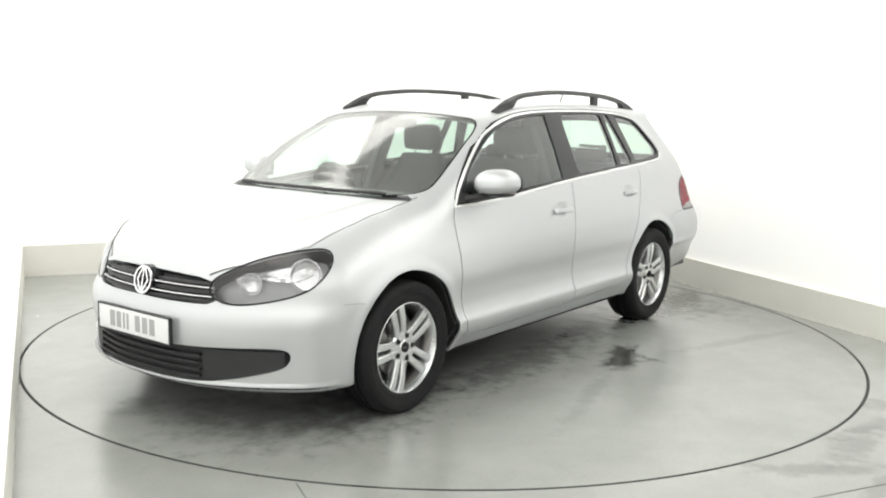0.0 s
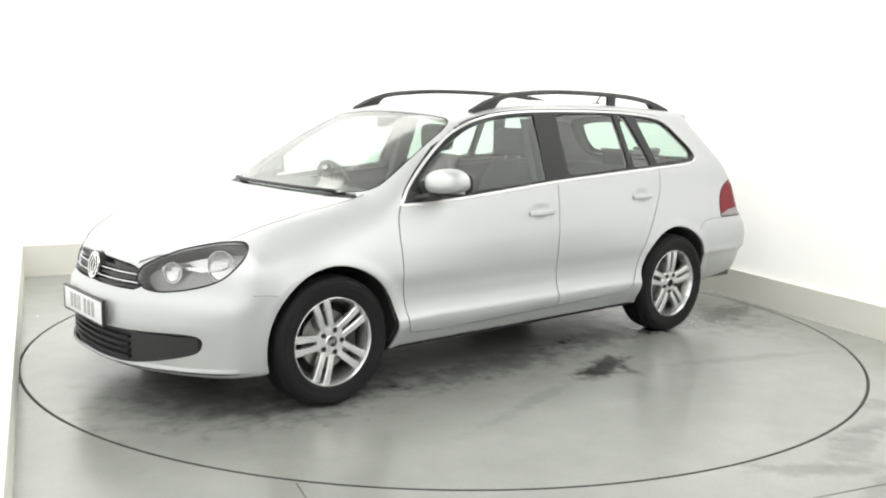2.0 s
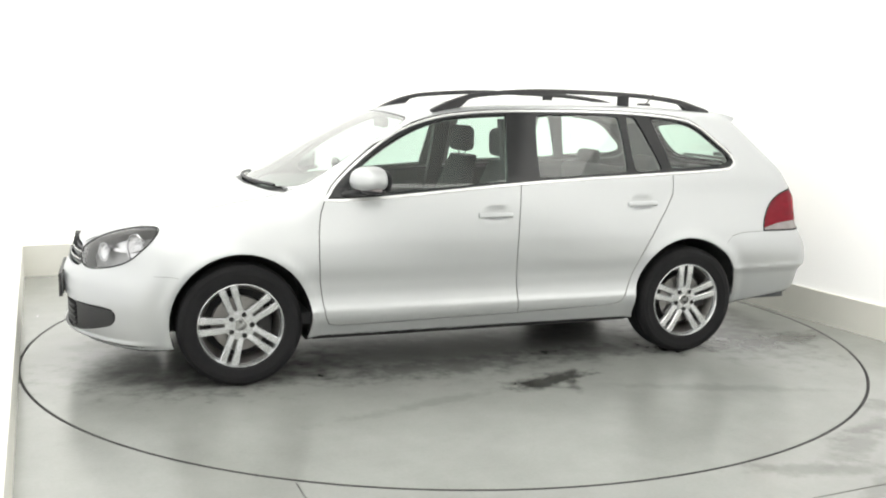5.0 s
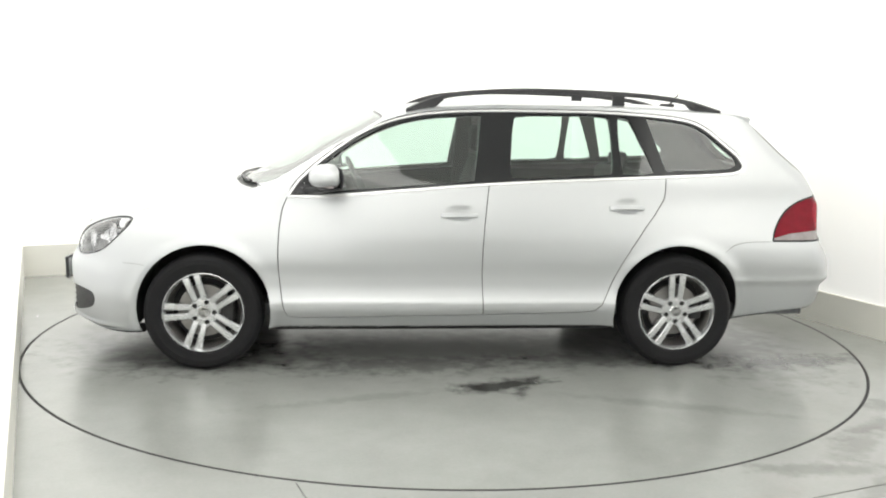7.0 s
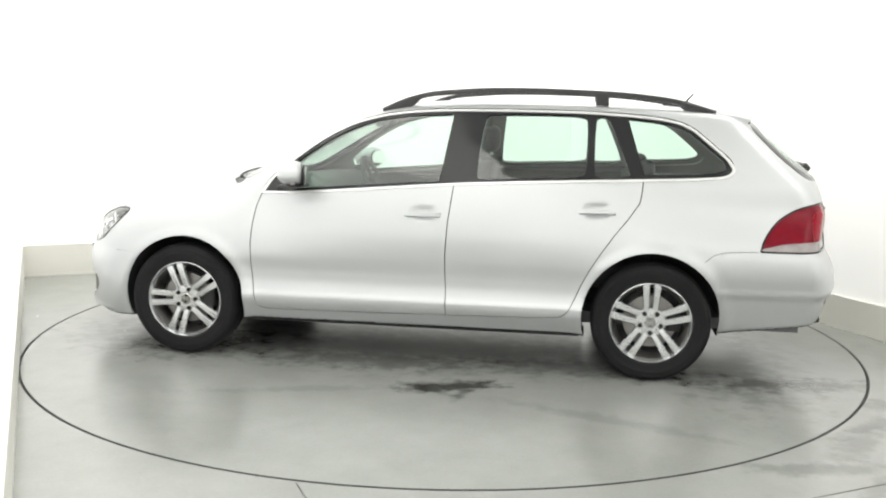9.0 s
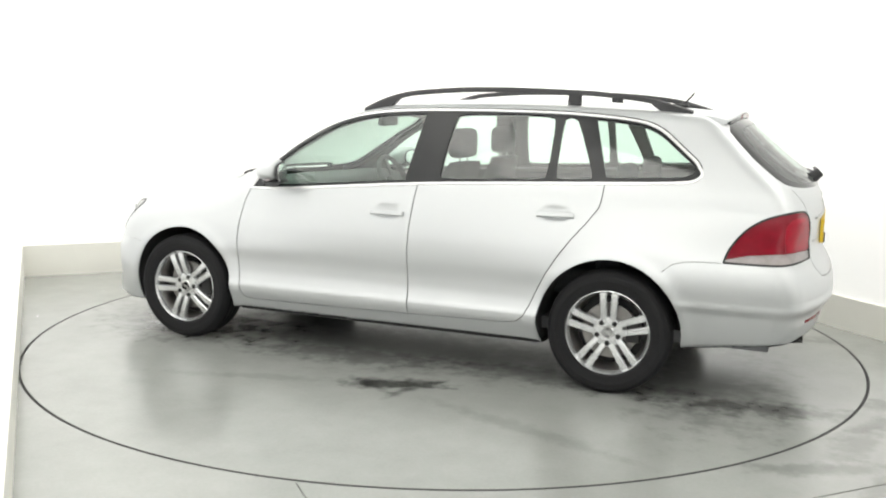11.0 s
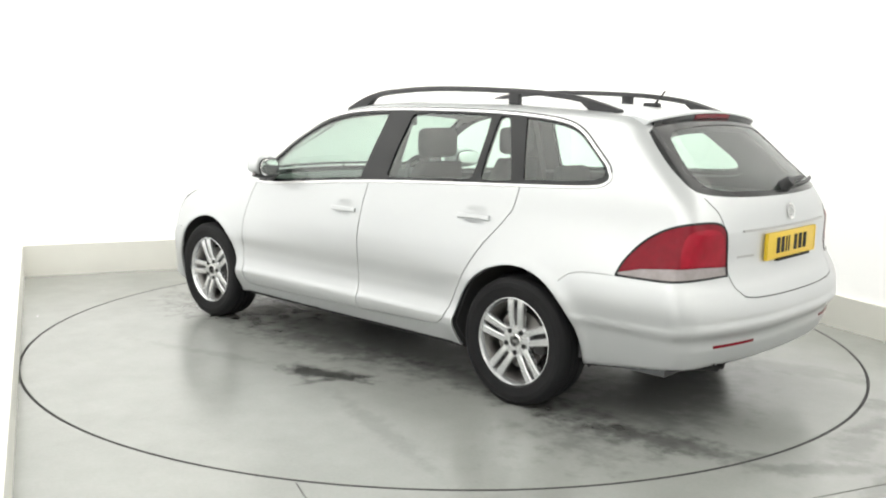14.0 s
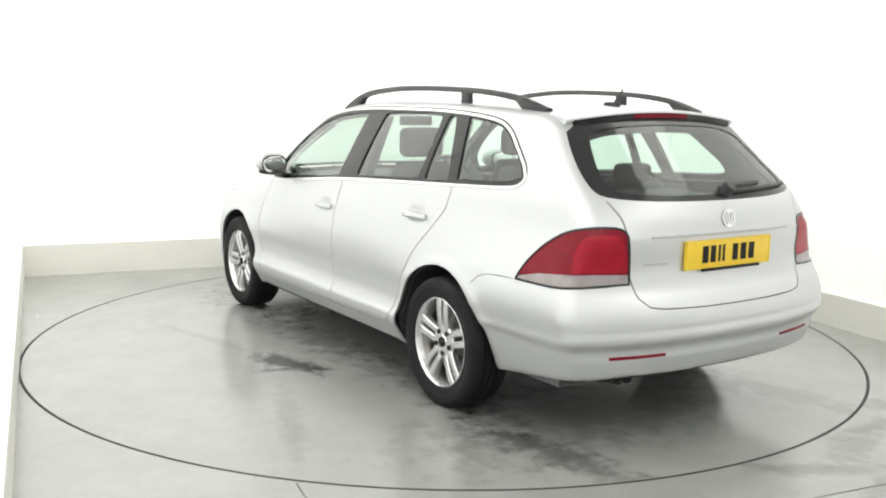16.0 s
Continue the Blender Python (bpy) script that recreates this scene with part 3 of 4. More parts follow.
RGLASS_IN = rounded([(-0.40, 1.350), (0.0, 1.358), (0.45, 1.338), (0.508, 1.235), (0.548, 1.12), (0.515, 1.078), (0.25, 1.068), (-0.40, 1.068)], 2)
TGATE = [(0.585, 1.052), (0.552, 0.99), (0.540, 0.93), (0.533, 0.84), (0.530, 0.74), (0.512, 0.665), (0.47, 0.628), (0.40, 0.618), (0.2, 0.613), (-0.03, 0.612)]
WIND = rounded([(1.175, -0.3), (1.165, 0.2), (1.09, 0.46), (1.00, 0.595), (0.945, 0.650), (0.88, 0.672), (0.60, 0.625), (0.345, 0.565), (0.365, 0.40), (0.395, 0.15), (0.402, -0.3)], 2)
WIND_BLACK = band(WIND, 0.012)
COWL = [(1.195, -0.1), (1.186, 0.2), (1.135, 0.45), (1.08, 0.58), (1.045, 0.645), (1.02, 0.65), (1.01, 0.62), (1.04, 0.55), (1.08, 0.46), (1.155, 0.2), (1.165, -0.1)]
GRILLE = rounded([(-0.2, 0.690), (0.1, 0.690), (0.385, 0.678), (0.40, 0.63), (0.425, 0.572), (0.25, 0.570), (-0.2, 0.575)], 1)
LOWGR = rounded([(-0.2, 0.385), (0.22, 0.388), (0.45, 0.394), (0.66, 0.402), (0.715, 0.385), (0.705, 0.325), (0.655, 0.295), (0.45, 0.244), (0.25, 0.236), (-0.2, 0.234)], 2)
BUMP_F = [(1.585, 0.568), (1.63, 0.575), (1.70, 0.578)]
BUMP_R = [(-1.545, 0.646), (-1.59, 0.684), (-1.65, 0.700), (-1.72, 0.704), (-1.81, 0.705)]


def build_body():
    bm = body_half()
    shapes = [("archF", "side", arc(1.285, 0.325, 0.352)), ("archR", "side", arc(-1.285, 0.325, 0.360)), ("dlo_bright", "side", DLO_BRIGHT), ("dlo", "side", DLO)]
    shapes += [(k, "side", v) for k, v in PANES.items()]
    shapes += [("seam1", "side", strip(DOOR_F + SILL[1:-1] + DOOR_R[::-1], GAP)), ("seam2", "side", strip(SPLIT, GAP)), ("head", "head", HEAD), ("tail", "tail", TAIL),
               ("tail_clear", "tail", TAIL_CLEAR), ("tail_bright", "tail", TAIL_BRIGHT), ("rglass", "rear", RGLASS), ("rglass_in", "rear", RGLASS_IN), ("seam3", "rear", strip(TGATE, GAP)), ("wind_black", "top", WIND_BLACK), ("wind", "top", WIND), ("cowl", "top", COWL),
               ("seam4", "top", strip(HOODLINE, 0.007)), ("grille", "front", GRILLE), ("lowgr", "front", LOWGR), ("seam5", "side", strip(BUMP_F, 0.0022)), ("seam6", "side", strip(BUMP_R, 0.0028))]
    for _, view, poly in shapes:
        cut(bm, view, poly, -0.5 if poly in (shapes[0][2], shapes[1][2]) else 0.03)
    # big panels, told apart by where they lie
    door_f = DOOR_F + SILL[1:3] + SPLIT[::-1] + [(0.65, 0.93)]
    door_r = SPLIT + SILL[2:] + DOOR_R[::-1]
    regions = [(n, VIEWS[v], p, v) for n, v, p in shapes if n not in ("tail_clear", "tail_bright")]
    steep = lambda c: c.y > 0.50
    limit = {**{k: steep for k in ("dlo", "dlo_bright", *PANES)}, "archF": lambda c: c.y > 0.4, "archR": lambda c: c.y > 0.4, "rglass": lambda c: c.x < -1.5, "rglass_in": lambda c: c.x < -1.5, "grille": lambda c: c.x > 1.8, "lowgr": lambda c: c.x > 1.6,
             "wind": lambda c: c.z > 0.9, "head": lambda c: c.x > 1.5, "tail": lambda c: c.x < -1.7, "seam3": lambda c: c.x < -1.8, "cowl": lambda c: c.z > 0.9}
    order = ["archF", "archR", *PANES, "dlo", "dlo_bright", "head", "tail", "rglass_in", "rglass", "wind", "cowl", "wind_black", "grille", "lowgr", "seam1", "seam2", "seam3", "seam4", "seam5", "seam6"]
    regions.sort(key=lambda r: order.index(r[0]))
    boxes = {n: (min(q[0] for q in p), max(q[0] for q in p), min(q[1] for q in p), max(q[1] for q in p)) for n, _, p, _ in regions}
    bins = {}
    hood_top = [(1.0, -0.01), (2.25, -0.01), (2.25, 0.30)] + HOODLINE + [(0.99, 0.66), (1.1, 0.3)]
    for f in bm.faces:
        c = f.calc_center_median()
        name = ""
        for n, (U, V, D), poly, view in regions:
            u, v = c.dot(U), c.dot(V)
            b = boxes[n]
            if b[0] <= u <= b[1] and b[2] <= v <= b[3] and f.normal.dot(D) > (-0.5 if n[:4] == "arch" else 0.33 if n in PANES or n[:3] == "dlo" else 0.0) and (n not in limit or limit[n](c)) and (view != "side" or c.y > 0.3) and inside(poly, u, v):
                name = n
                break
        if not name:
            if c.z < 0.42 and f.normal.z < -0.75:
                name = "undertray"
            elif c.y > 0.5 and inside(door_f, c.x, c.z) and -0.3 < c.x < 0.95:
                name = "front_door"
            elif c.y > 0.5 and inside(door_r, c.x, c.z):
                name = "rear_door"
            elif c.x > 1.0 and c.z > 0.66 and f.normal.z > 0.12 and inside(hood_top, c.x, c.y):
                name = "bonnet"
            elif c.x < -1.9 and c.z < 1.06 and inside([(-0.1, 1.2), *TGATE, (-0.1, 0.5)], c.y, c.z) and c.z > 0.612:
                name = "tailgate"
            elif c.x < -1.55 and c.z < 0.70:
                name = "rear_bumper"
            elif c.x > 1.6 and c.z < (0.575 if c.x < 1.9 else 0.7):
                name = "front_bumper"
            else:
                name = "body_shell"
        if name == "tail" and inside(TAIL_CLEAR, c.dot(VIEWS["tail"][0]), c.z):
            name = "tail_clear"
        elif name == "tail" and inside(TAIL_BRIGHT, c.dot(VIEWS["tail"][0]), c.z):
            name = "tail_bright"
        bins.setdefault(name, []).append(f)
    B = bins
    seams = [f for k in ("seam1", "seam2", "seam3", "seam4", "seam5", "seam6") for f in B.get(k, [])]
    panel("body_shell", B["body_shell"], PAINT, car, 2, label="silver painted body shell")
    panel("bonnet", B["bonnet"], PAINT, car, 2)
    panel("front_bumper", B["front_bumper"], PAINT, car, 2)
    panel("rear_bumper", B["rear_bumper"], PAINT, car, 2)
    panel("undertray", B["undertray"], UNDER, car, 2, lip=0)
    tg = panel("tailgate", B["tailgate"], PAINT, car, 2)
    panel("panel_gap", seams, SEAM, car, 2, lip=0, push=-0.007)
    for s in (0, 1):
        fd = panel("front_door", B["front_door"], PAINT, car, s)
        rd = panel("rear_door", B["rear_door"], PAINT, car, s)
        bm2 = bmesh.new()
        pts, ups = [], []
        ring = []
        for (x0, z0), (x1, z1) in zip(band(DLO, -0.0085), band(DLO, 0.007)):
            w = min(1, max(0, 0.5 - (z1 - z0) / 0.0155 / 0.6))
            ring.append((x0 + (x1 - x0) * w, z0 + (z1 - z0) * w))
        for x, z in ring + ring[:2]:
            p, n = on_skin((x, 1.4, z), (0, -1, 0))
            pts.append(p)
            ups.append(n)
        bar_along(bm2, pts, ups, 0.015, 0.006, -0.001)
        if s:
            flip_y(bm2)
        part("window_trim", bm2, BRIGHT, car, "bright window surround")
        panel("window_seal", B["dlo_bright"], GLOSSB, car, s, lip=0.006, push=-0.003)
        panel("window_pillar", B["dlo"], GLOSSB, car, s, lip=0.02, push=-0.003, label="black window frame and pillars")
        for k, par in (("front_door_glass", fd), ("rear_door_glass", rd), ("rear_vent_glass", rd), ("quarter_glass", car)):
            panel(k, B[k], GLASS, par, s, lip=0, push=-0.010, label="green-tinted side window glass").visible_shadow = False
    panel("windscreen", B["wind"], SCREEN, car, 2, lip=0, push=-0.003, label="large raked windscreen glass").visible_shadow = False
    panel("windscreen_surround", B.get("wind_black", []), GLOSSB, car, 2, lip=0.015, push=-0.004)
    panel("scuttle", B["cowl"], BLACK, car, 2, lip=0.02, push=-0.012, label="black plastic scuttle panel")
    panel("rear_window", B["rglass_in"], REARGLASS, tg, 2, lip=0, push=-0.003, label="tinted rear window").visible_shadow = False
    panel("rear_window_surround", B["rglass"], GLOSSB, tg, 2, lip=0.012, push=0.0)
    # dark lining inside the shell
    keepf = [f for k in ("body_shell", "front_door", "rear_door", "tailgate") for f in B[k] if -2.15 < f.calc_center_median().x < 1.2]
    roof = [f for f in keepf if f.calc_center_median().z > 1.33]
    mid = [f for f in keepf if 1.0 < f.calc_center_median().z <= 1.33]
    rest = [f for f in keepf if f.calc_center_median().z <= 1.0]
    left = set(mid)
    while left:
        isle, todo = [], [left.pop()]
        while todo:
            f = todo.pop()
            isle.append(f)
            for e in f.edges:
                for g in e.link_faces:
                    if g in left:
                        left.discard(g)
                        todo.append(g)
        if len(isle) > 3:
            for s in (0, 1):
                panel("upper_trim", sorted(isle, key=lambda f: f.index), PILLAR, car, s, lip=0, push=-0.045)
    panel("headlining", roof, LINER, car, 2, lip=0, push=-0.035)
    panel("interior_trim", rest + [f for f in B["rglass"]], TRIM, car, 2, lip=0, push=-0.045)
    panel("pillar_trim", B["dlo"], PILLAR, car, 2, lip=0, push=-0.03)
    return bm, B


def lathe(bm, prof, n=48, m=None, closed=False):
    """Turns a profile of (radius, height along y) round the y axis."""
    rings = []
    for r, h in prof:
        rings.append([bm.verts.new((r * math.cos(2 * math.pi * i / n), h, r * math.sin(2 * math.pi * i / n))) for i in range(n)] if r > 1e-6 else [bm.verts.new((0, h, 0))])
    pairs = list(zip(rings, rings[1:])) + ([(rings[-1], rings[0])] if closed else [])
    for a, b in pairs:
        for i in range(n):
            j = (i + 1) % n
            if len(a) == 1 and len(b) == 1:
                continue
            f = (a[0], b[i], b[j]) if len(a) == 1 else (a[i], b[0], a[j]) if len(b) == 1 else (a[i], b[i], b[j], a[j])
            bm.faces.new(f)
    bmesh.ops.recalc_face_normals(bm, faces=bm.faces)
    if m is not None:
        bmesh.ops.transform(bm, matrix=m, verts=[v for q in rings for v in q])


def build_wheel(x, side, first):
    """Ten-spoke alloy wheel, its outer face towards +y before it is turned to its side of the car."""
    wheel = empty("wheel")
    wheel.parent = car
    wheel.matrix_local = pose(x, 0.765 * side, 0.312, 0, 0, 0 if side > 0 else 180)
    bm = bmesh.new()
    prof = [(0.200, -0.095), (0.235, -0.104), (0.275, -0.106), (0.298, -0.098), (0.309, -0.083), (0.313, -0.06)]
    for y in (-0.042, -0.005, 0.032):     # tread blocks with grooves between
        prof += [(0.3135, y - 0.012), (0.3145, y), (0.3135, y + 0.012), (0.306, y + 0.0135), (0.306, y + 0.0195), (0.3135, y + 0.021)]
    prof += [(0.313, 0.06), (0.309, 0.083), (0.300, 0.096), (0.288, 0.102), (0.286, 0.1045), (0.262, 0.106), (0.258, 0.104), (0.236, 0.103), (0.222, 0.099), (0.214, 0.090), (0.205, 0.085)]
    lathe(bm, prof, 72)
    part("tyre", bm, RUBBER, wheel, "worn black rubber tyre", angle=30)
    bm = bmesh.new()
    lathe(bm, [(0.198, 0.066), (0.203, 0.080), (0.207, 0.090), (0.211, 0.0955), (0.2145, 0.0935), (0.2155, 0.088), (0.208, 0.08), (0.203, 0.06)], 72)
    part("rim", bm, ALLOY, wheel, angle=35)
    bm = bmesh.new()
    lathe(bm, [(0.198, -0.09), (0.185, -0.07), (0.178, -0.02), (0.180, 0.03), (0.190, 0.05), (0.1985, 0.067), (0.203, 0.061), (0.203, -0.09)], 72)
    part("rim_barrel", bm, STEEL, wheel, "dark grey inside of the rim", angle=35)
    bm = bmesh.new()
    lathe(bm, [(0.0, 0.0), (0.140, 0.0), (0.142, 0.004), (0.142, 0.022), (0.140, 0.026), (0.075, 0.026), (0.07, 0.034), (0.0, 0.034)], 48)
    part("brake_disc", bm, STEEL, wheel)
    bm = bmesh.new()
    box(bm, -0.155, -0.02, -0.05, -0.085, 0.05, 0.06, 0.012)
    part("brake_caliper", bm, UNDER, wheel)
    bm = bmesh.new()
    lathe(bm, [(0.178, -0.03), (0.0, -0.03)], 40)
    part("back_plate", bm, UNDER, wheel)
    bm = bmesh.new()
    lathe(bm, [(0.080, 0.03), (0.082, 0.062), (0.076, 0.071), (0.045, 0.074), (0.034, 0.073), (0.033, 0.062)], 48)
    part("hub", bm, ALLOY, wheel, angle=35)
    bm = bmesh.new()
    lathe(bm, [(0.033, 0.06), (0.033, 0.073), (0.030, 0.0765), (0.0, 0.078)], 32)
    cap = part("centre_cap", bm, CHROME, wheel, "silver centre cap with a round emblem")
    bm = bmesh.new()
    emblem(bm, 0.024, 0.003, 0.0035)
    bmesh.ops.transform(bm, matrix=pose(0, 0.077, 0, -90) @ pose(0, 0, 0, 0, 0, 90), verts=bm.verts)
    part("emblem", bm, INK, cap)
    for k in range(5):
        a = first + 72 * k
        for off in (-1, 1):
            bm = bmesh.new()
            secs = []
            for t in range(7):
                q = t / 6
                r = 0.055 + q * 0.150
                cy = off * (0.0225 + 0.0085 * q)
                hw = 0.0165 + 0.0035 * q - 0.0015 * math.sin(math.pi * q)
                y1 = 0.071 + 0.014 * math.sin(q * math.pi * 0.62) - 0.002 * q
                y0 = y1 - 0.034
                sec = [(cy - hw, y0), (cy - hw, y1 - 0.006), (cy - hw + 0.005, y1), (cy + hw - 0.005, y1), (cy + hw, y1 - 0.006), (cy + hw, y0)]
                secs.append([bm.verts.new((r, h, w)) for w, h in sec])
            for s0, s1 in zip(secs, secs[1:]):
                for i in range(6):
                    j = (i + 1) % 6
                    bm.faces.new((s0[i], s1[i], s1[j], s0[j]))
            bm.faces.new(secs[0])
            bm.faces.new(secs[-1][::-1])
            bmesh.ops.recalc_face_normals(bm, faces=bm.faces)
            bmesh.ops.transform(bm, matrix=pose(0, 0, 0, 0, -a, 0), verts=bm.verts)
            part("spoke", bm, ALLOY, wheel, angle=25)
        bm = bmesh.new()
        # solid black disc painting in the shade of a bolt recess
        lathe(bm, [(0.0125, 0.056), (0.0125, 0.0762), (0.010, 0.0772), (0.0, 0.0772)], 12)
        b = radians(a + 36)
        bmesh.ops.transform(bm, matrix=pose(0.056 * math.cos(b), 0, 0.056 * math.sin(b)), verts=bm.verts)
        part("bolt_recess_disc", bm, INK, wheel)
    return wheel


def emblem(bm, r, w, d):
    """A plain round badge: a ring with a lozenge and a bar in it, in the xy plane, rising along z."""
    n = 40
    rings = []
    for q, z in ((r, 0), (r, d), (r - w, d), (r - w, 0)):
        rings.append([bm.verts.new((q * math.cos(2 * math.pi * i / n), q * math.sin(2 * math.pi * i / n), z)) for i in range(n)])
    for a, b in zip(rings, rings[1:]):
        for i in range(n):
            j = (i + 1) % n
            bm.faces.new((a[i], a[j], b[j], b[i]))
    s = r - w * 0.5

    def bar(x0, y0, x1, y1):
        v = Vector((x1 - x0, y1 - y0))
        m = Matrix.Translation(((x0 + x1) / 2 * s, (y0 + y1) / 2 * s, d / 2)) @ Matrix.Rotation(math.atan2(v.y, v.x), 4, "Z")
        box(bm, -v.length * s / 2, -w * 0.45, -d / 2, v.length * s / 2, w * 0.45, d / 2, m=m)
    # the bars stand along x = up
    bar(0.93, 0.12, 0.0, 0.62)
    bar(0.93, -0.12, 0.0, -0.62)
    bar(-0.90, 0.12, 0.0, 0.62)
    bar(-0.90, -0.12, 0.0, -0.62)
    bar(0.93, 0.0, -0.90, 0.0)


sheet, BINS = build_body()
for wx, first in ((1.289, 0), (-1.289, 90)):
    for sd in (1, -1):
        build_wheel(wx, sd, first)


def both(name, make, material, parent=None, label="", **k):
    """The same part on the car's left and, mirrored, on its right."""
    obs = []
    for s in (0, 1):
        bm = bmesh.new()
        make(bm)
        if s:
            flip_y(bm)
        par = parent[s] if isinstance(parent, list) else (parent or car)
        obs.append(part(name, bm, material, par, label, **k))
    return obs


def underside():
    bm = bmesh.new()
    for q in ((-0.92, -0.80, 0.92, 0.80), (0.92, -0.46, 1.66, 0.46), (-1.66, -0.46, -0.92, 0.46), (1.66, -0.55, 1.80, 0.55), (-1.95, -0.48, -1.66, 0.48)):
        z = 0.37 if q[2] < -1 else 0.205
        box(bm, q[0], q[1], z, q[2], q[3], z + 0.06, 0.01)
    part("underbody", bm, UNDER, car)

    def liner(cx):
        def make(bm):
            n = 28
            a0, a1 = radians(-14), radians(194)
            rows = []
            for i in range(n + 1):
                a = a0 + (a1 - a0) * i / n
                rows.append([bm.verts.new((cx + r * math.cos(a), min(y, float(half_width(cx + r * math.cos(a), 0.325 + r * math.sin(a))) - 0.03), 0.325 + r * math.sin(a))) for r, y in ((0.372, 0.855), (0.365, 0.80), (0.36, 0.46), (0.10, 0.45))])
            for a, b in zip(rows, rows[1:]):
                for i in range(3):
                    bm.faces.new((a[i], b[i], b[i + 1], a[i + 1]))
        return make
    for cx in (1.285, -1.285):
        both("wheel_arch_liner", liner(cx), UNDER, label="black wheel arch liner")
    # lip of the painted arch and black bumper corner behind it
    bm = bmesh.new()
    for y in (0.513, 0.565):
        bmesh.ops.create_cone(bm, cap_ends=False, segments=20, radius1=0.024, radius2=0.024, depth=0.16, matrix=pose(-2.115, y, 0.312, 0, 98, 0))
        bmesh.ops.create_cone(bm, cap_ends=True, segments=20, radius1=0.020, radius2=0.020, depth=0.12, matrix=pose(-2.085, y, 0.312, 0, 98, 0))
    part("tailpipe", bm, UNDER, car, "dark twin tailpipes under the bumper")
    bm = bmesh.new()
    box(bm, -2.0, 0.30, 0.33, -1.72, 0.60, 0.44, 0.05)
    part("silencer", bm, UNDER, car)


def lamps():
    for s in (0, 1):
        sg = 1 - 2 * s
        hl = panel("headlamp", BINS["head"], LAMPGREY, car, s, lip=0, push=-0.075, label="grey headlamp with two round reflectors under a clear lens")
        panel("lens", BINS["head"], LENS, hl, s, lip=0, push=-0.002).visible_shadow = False
        # dark rim round the lens
        for k, (px, pz, r, off) in enumerate(((1.952, 0.660, 0.046, 0.030), (1.808, 0.700, 0.068, 0.034))):
            y0 = 0.535 if k == 0 else 0.715
            bm = bmesh.new()
            lathe(bm, [(r * 1.05, -0.004), (r * 1.05, 0.004), (r, 0.004), (r * 0.96, -0.006), (r * 0.80, -0.014), (r * 0.5, -0.022), (0.012, -0.027), (0.0, -0.027)], 14)
            d = Vector((0.82, 0.52, 0.05)).normalized()
            q = d.to_track_quat("Y", "Z").to_matrix().to_4x4()
            bmesh.ops.transform(bm, matrix=Matrix.Translation(Vector((px, y0, pz)) - d * off) @ q, verts=bm.verts)
            if s:
                flip_y(bm)
            part("reflector", bm, BOWL, hl, "bright round reflector bowl", smooth=False)
        bm = bmesh.new()      # bright stepped shield between and above the bowls
        grid = []
        for i in range(15):
            t = i / 14
            col = []
            for j in range(7):
                q = j / 6
                u = -1.075 + 0.34 * t
                z0 = 0.672 + 0.035 * t + 0.012 * math.sin(7 * t)
                z1 = 0.702 + 0.072 * t ** 0.8
                p, n = on_skin((u * -0.7071 + 1.7, u * 0.7071 + 1.7, z0 + (z1 - z0) * q), (-0.7071, -0.7071, 0), 2.0)
                col.append(bm.verts.new(p - n * (0.046 + 0.006 * math.sin(9 * t + 5 * q) + 0.004 * ((i // 3) % 2))))
            grid.append(col)
        for c0, c1 in zip(grid, grid[1:]):
            for j in range(6):
                bm.faces.new((c0[j], c1[j], c1[j + 1], c0[j + 1]))
        if s:
            flip_y(bm)
        part("lamp_shield", bm, BOWL, hl, smooth=False)
        pts, ups = [], []
        for i in range(0, len(HEAD) + 1):
            u, z = HEAD[i % len(HEAD)]
            p, n = on_skin((u * -0.7071 + 1.7, u * 0.7071 + 1.7, z), (-0.7071, -0.7071, 0), 2.0)
            pts.append(p)
            ups.append(n)
        bm = bmesh.new()
        bar_along(bm, pts, ups, 0.008, 0.005, -0.002)
        if s:
            flip_y(bm)
        part("lens_seal", bm, GLOSSB, hl)
        tl = panel("tail_lamp", BINS["tail"], REDLENS, car, s, lip=0.02, push=-0.001, label="red tail lamp with a clear lower band")
        panel("clear_band", BINS["tail_clear"], SMOKE, tl, s, lip=0.02, push=-0.003)
        bm = bmesh.new()
        pts, ups = [], []
        for i in range(0, len(TAIL) + 1):
            u, z = TAIL[i % len(TAIL)]
            p, n = on_skin((u * 0.7071 - 1.7, u * 0.7071 + 1.7, z), (0.7071, -0.7071, 0), 2.0)
            pts.append(p)
            ups.append(n)
        bar_along(bm, pts, ups, 0.010, 0.005, -0.002)
        if s:
            flip_y(bm)
        part("lens_seal", bm, GLOSSB, tl)
        panel("lamp_lens", BINS["tail_bright"], REDBRIGHT, tl, s, lip=0.0, push=0.0, label="brighter red lamp field")


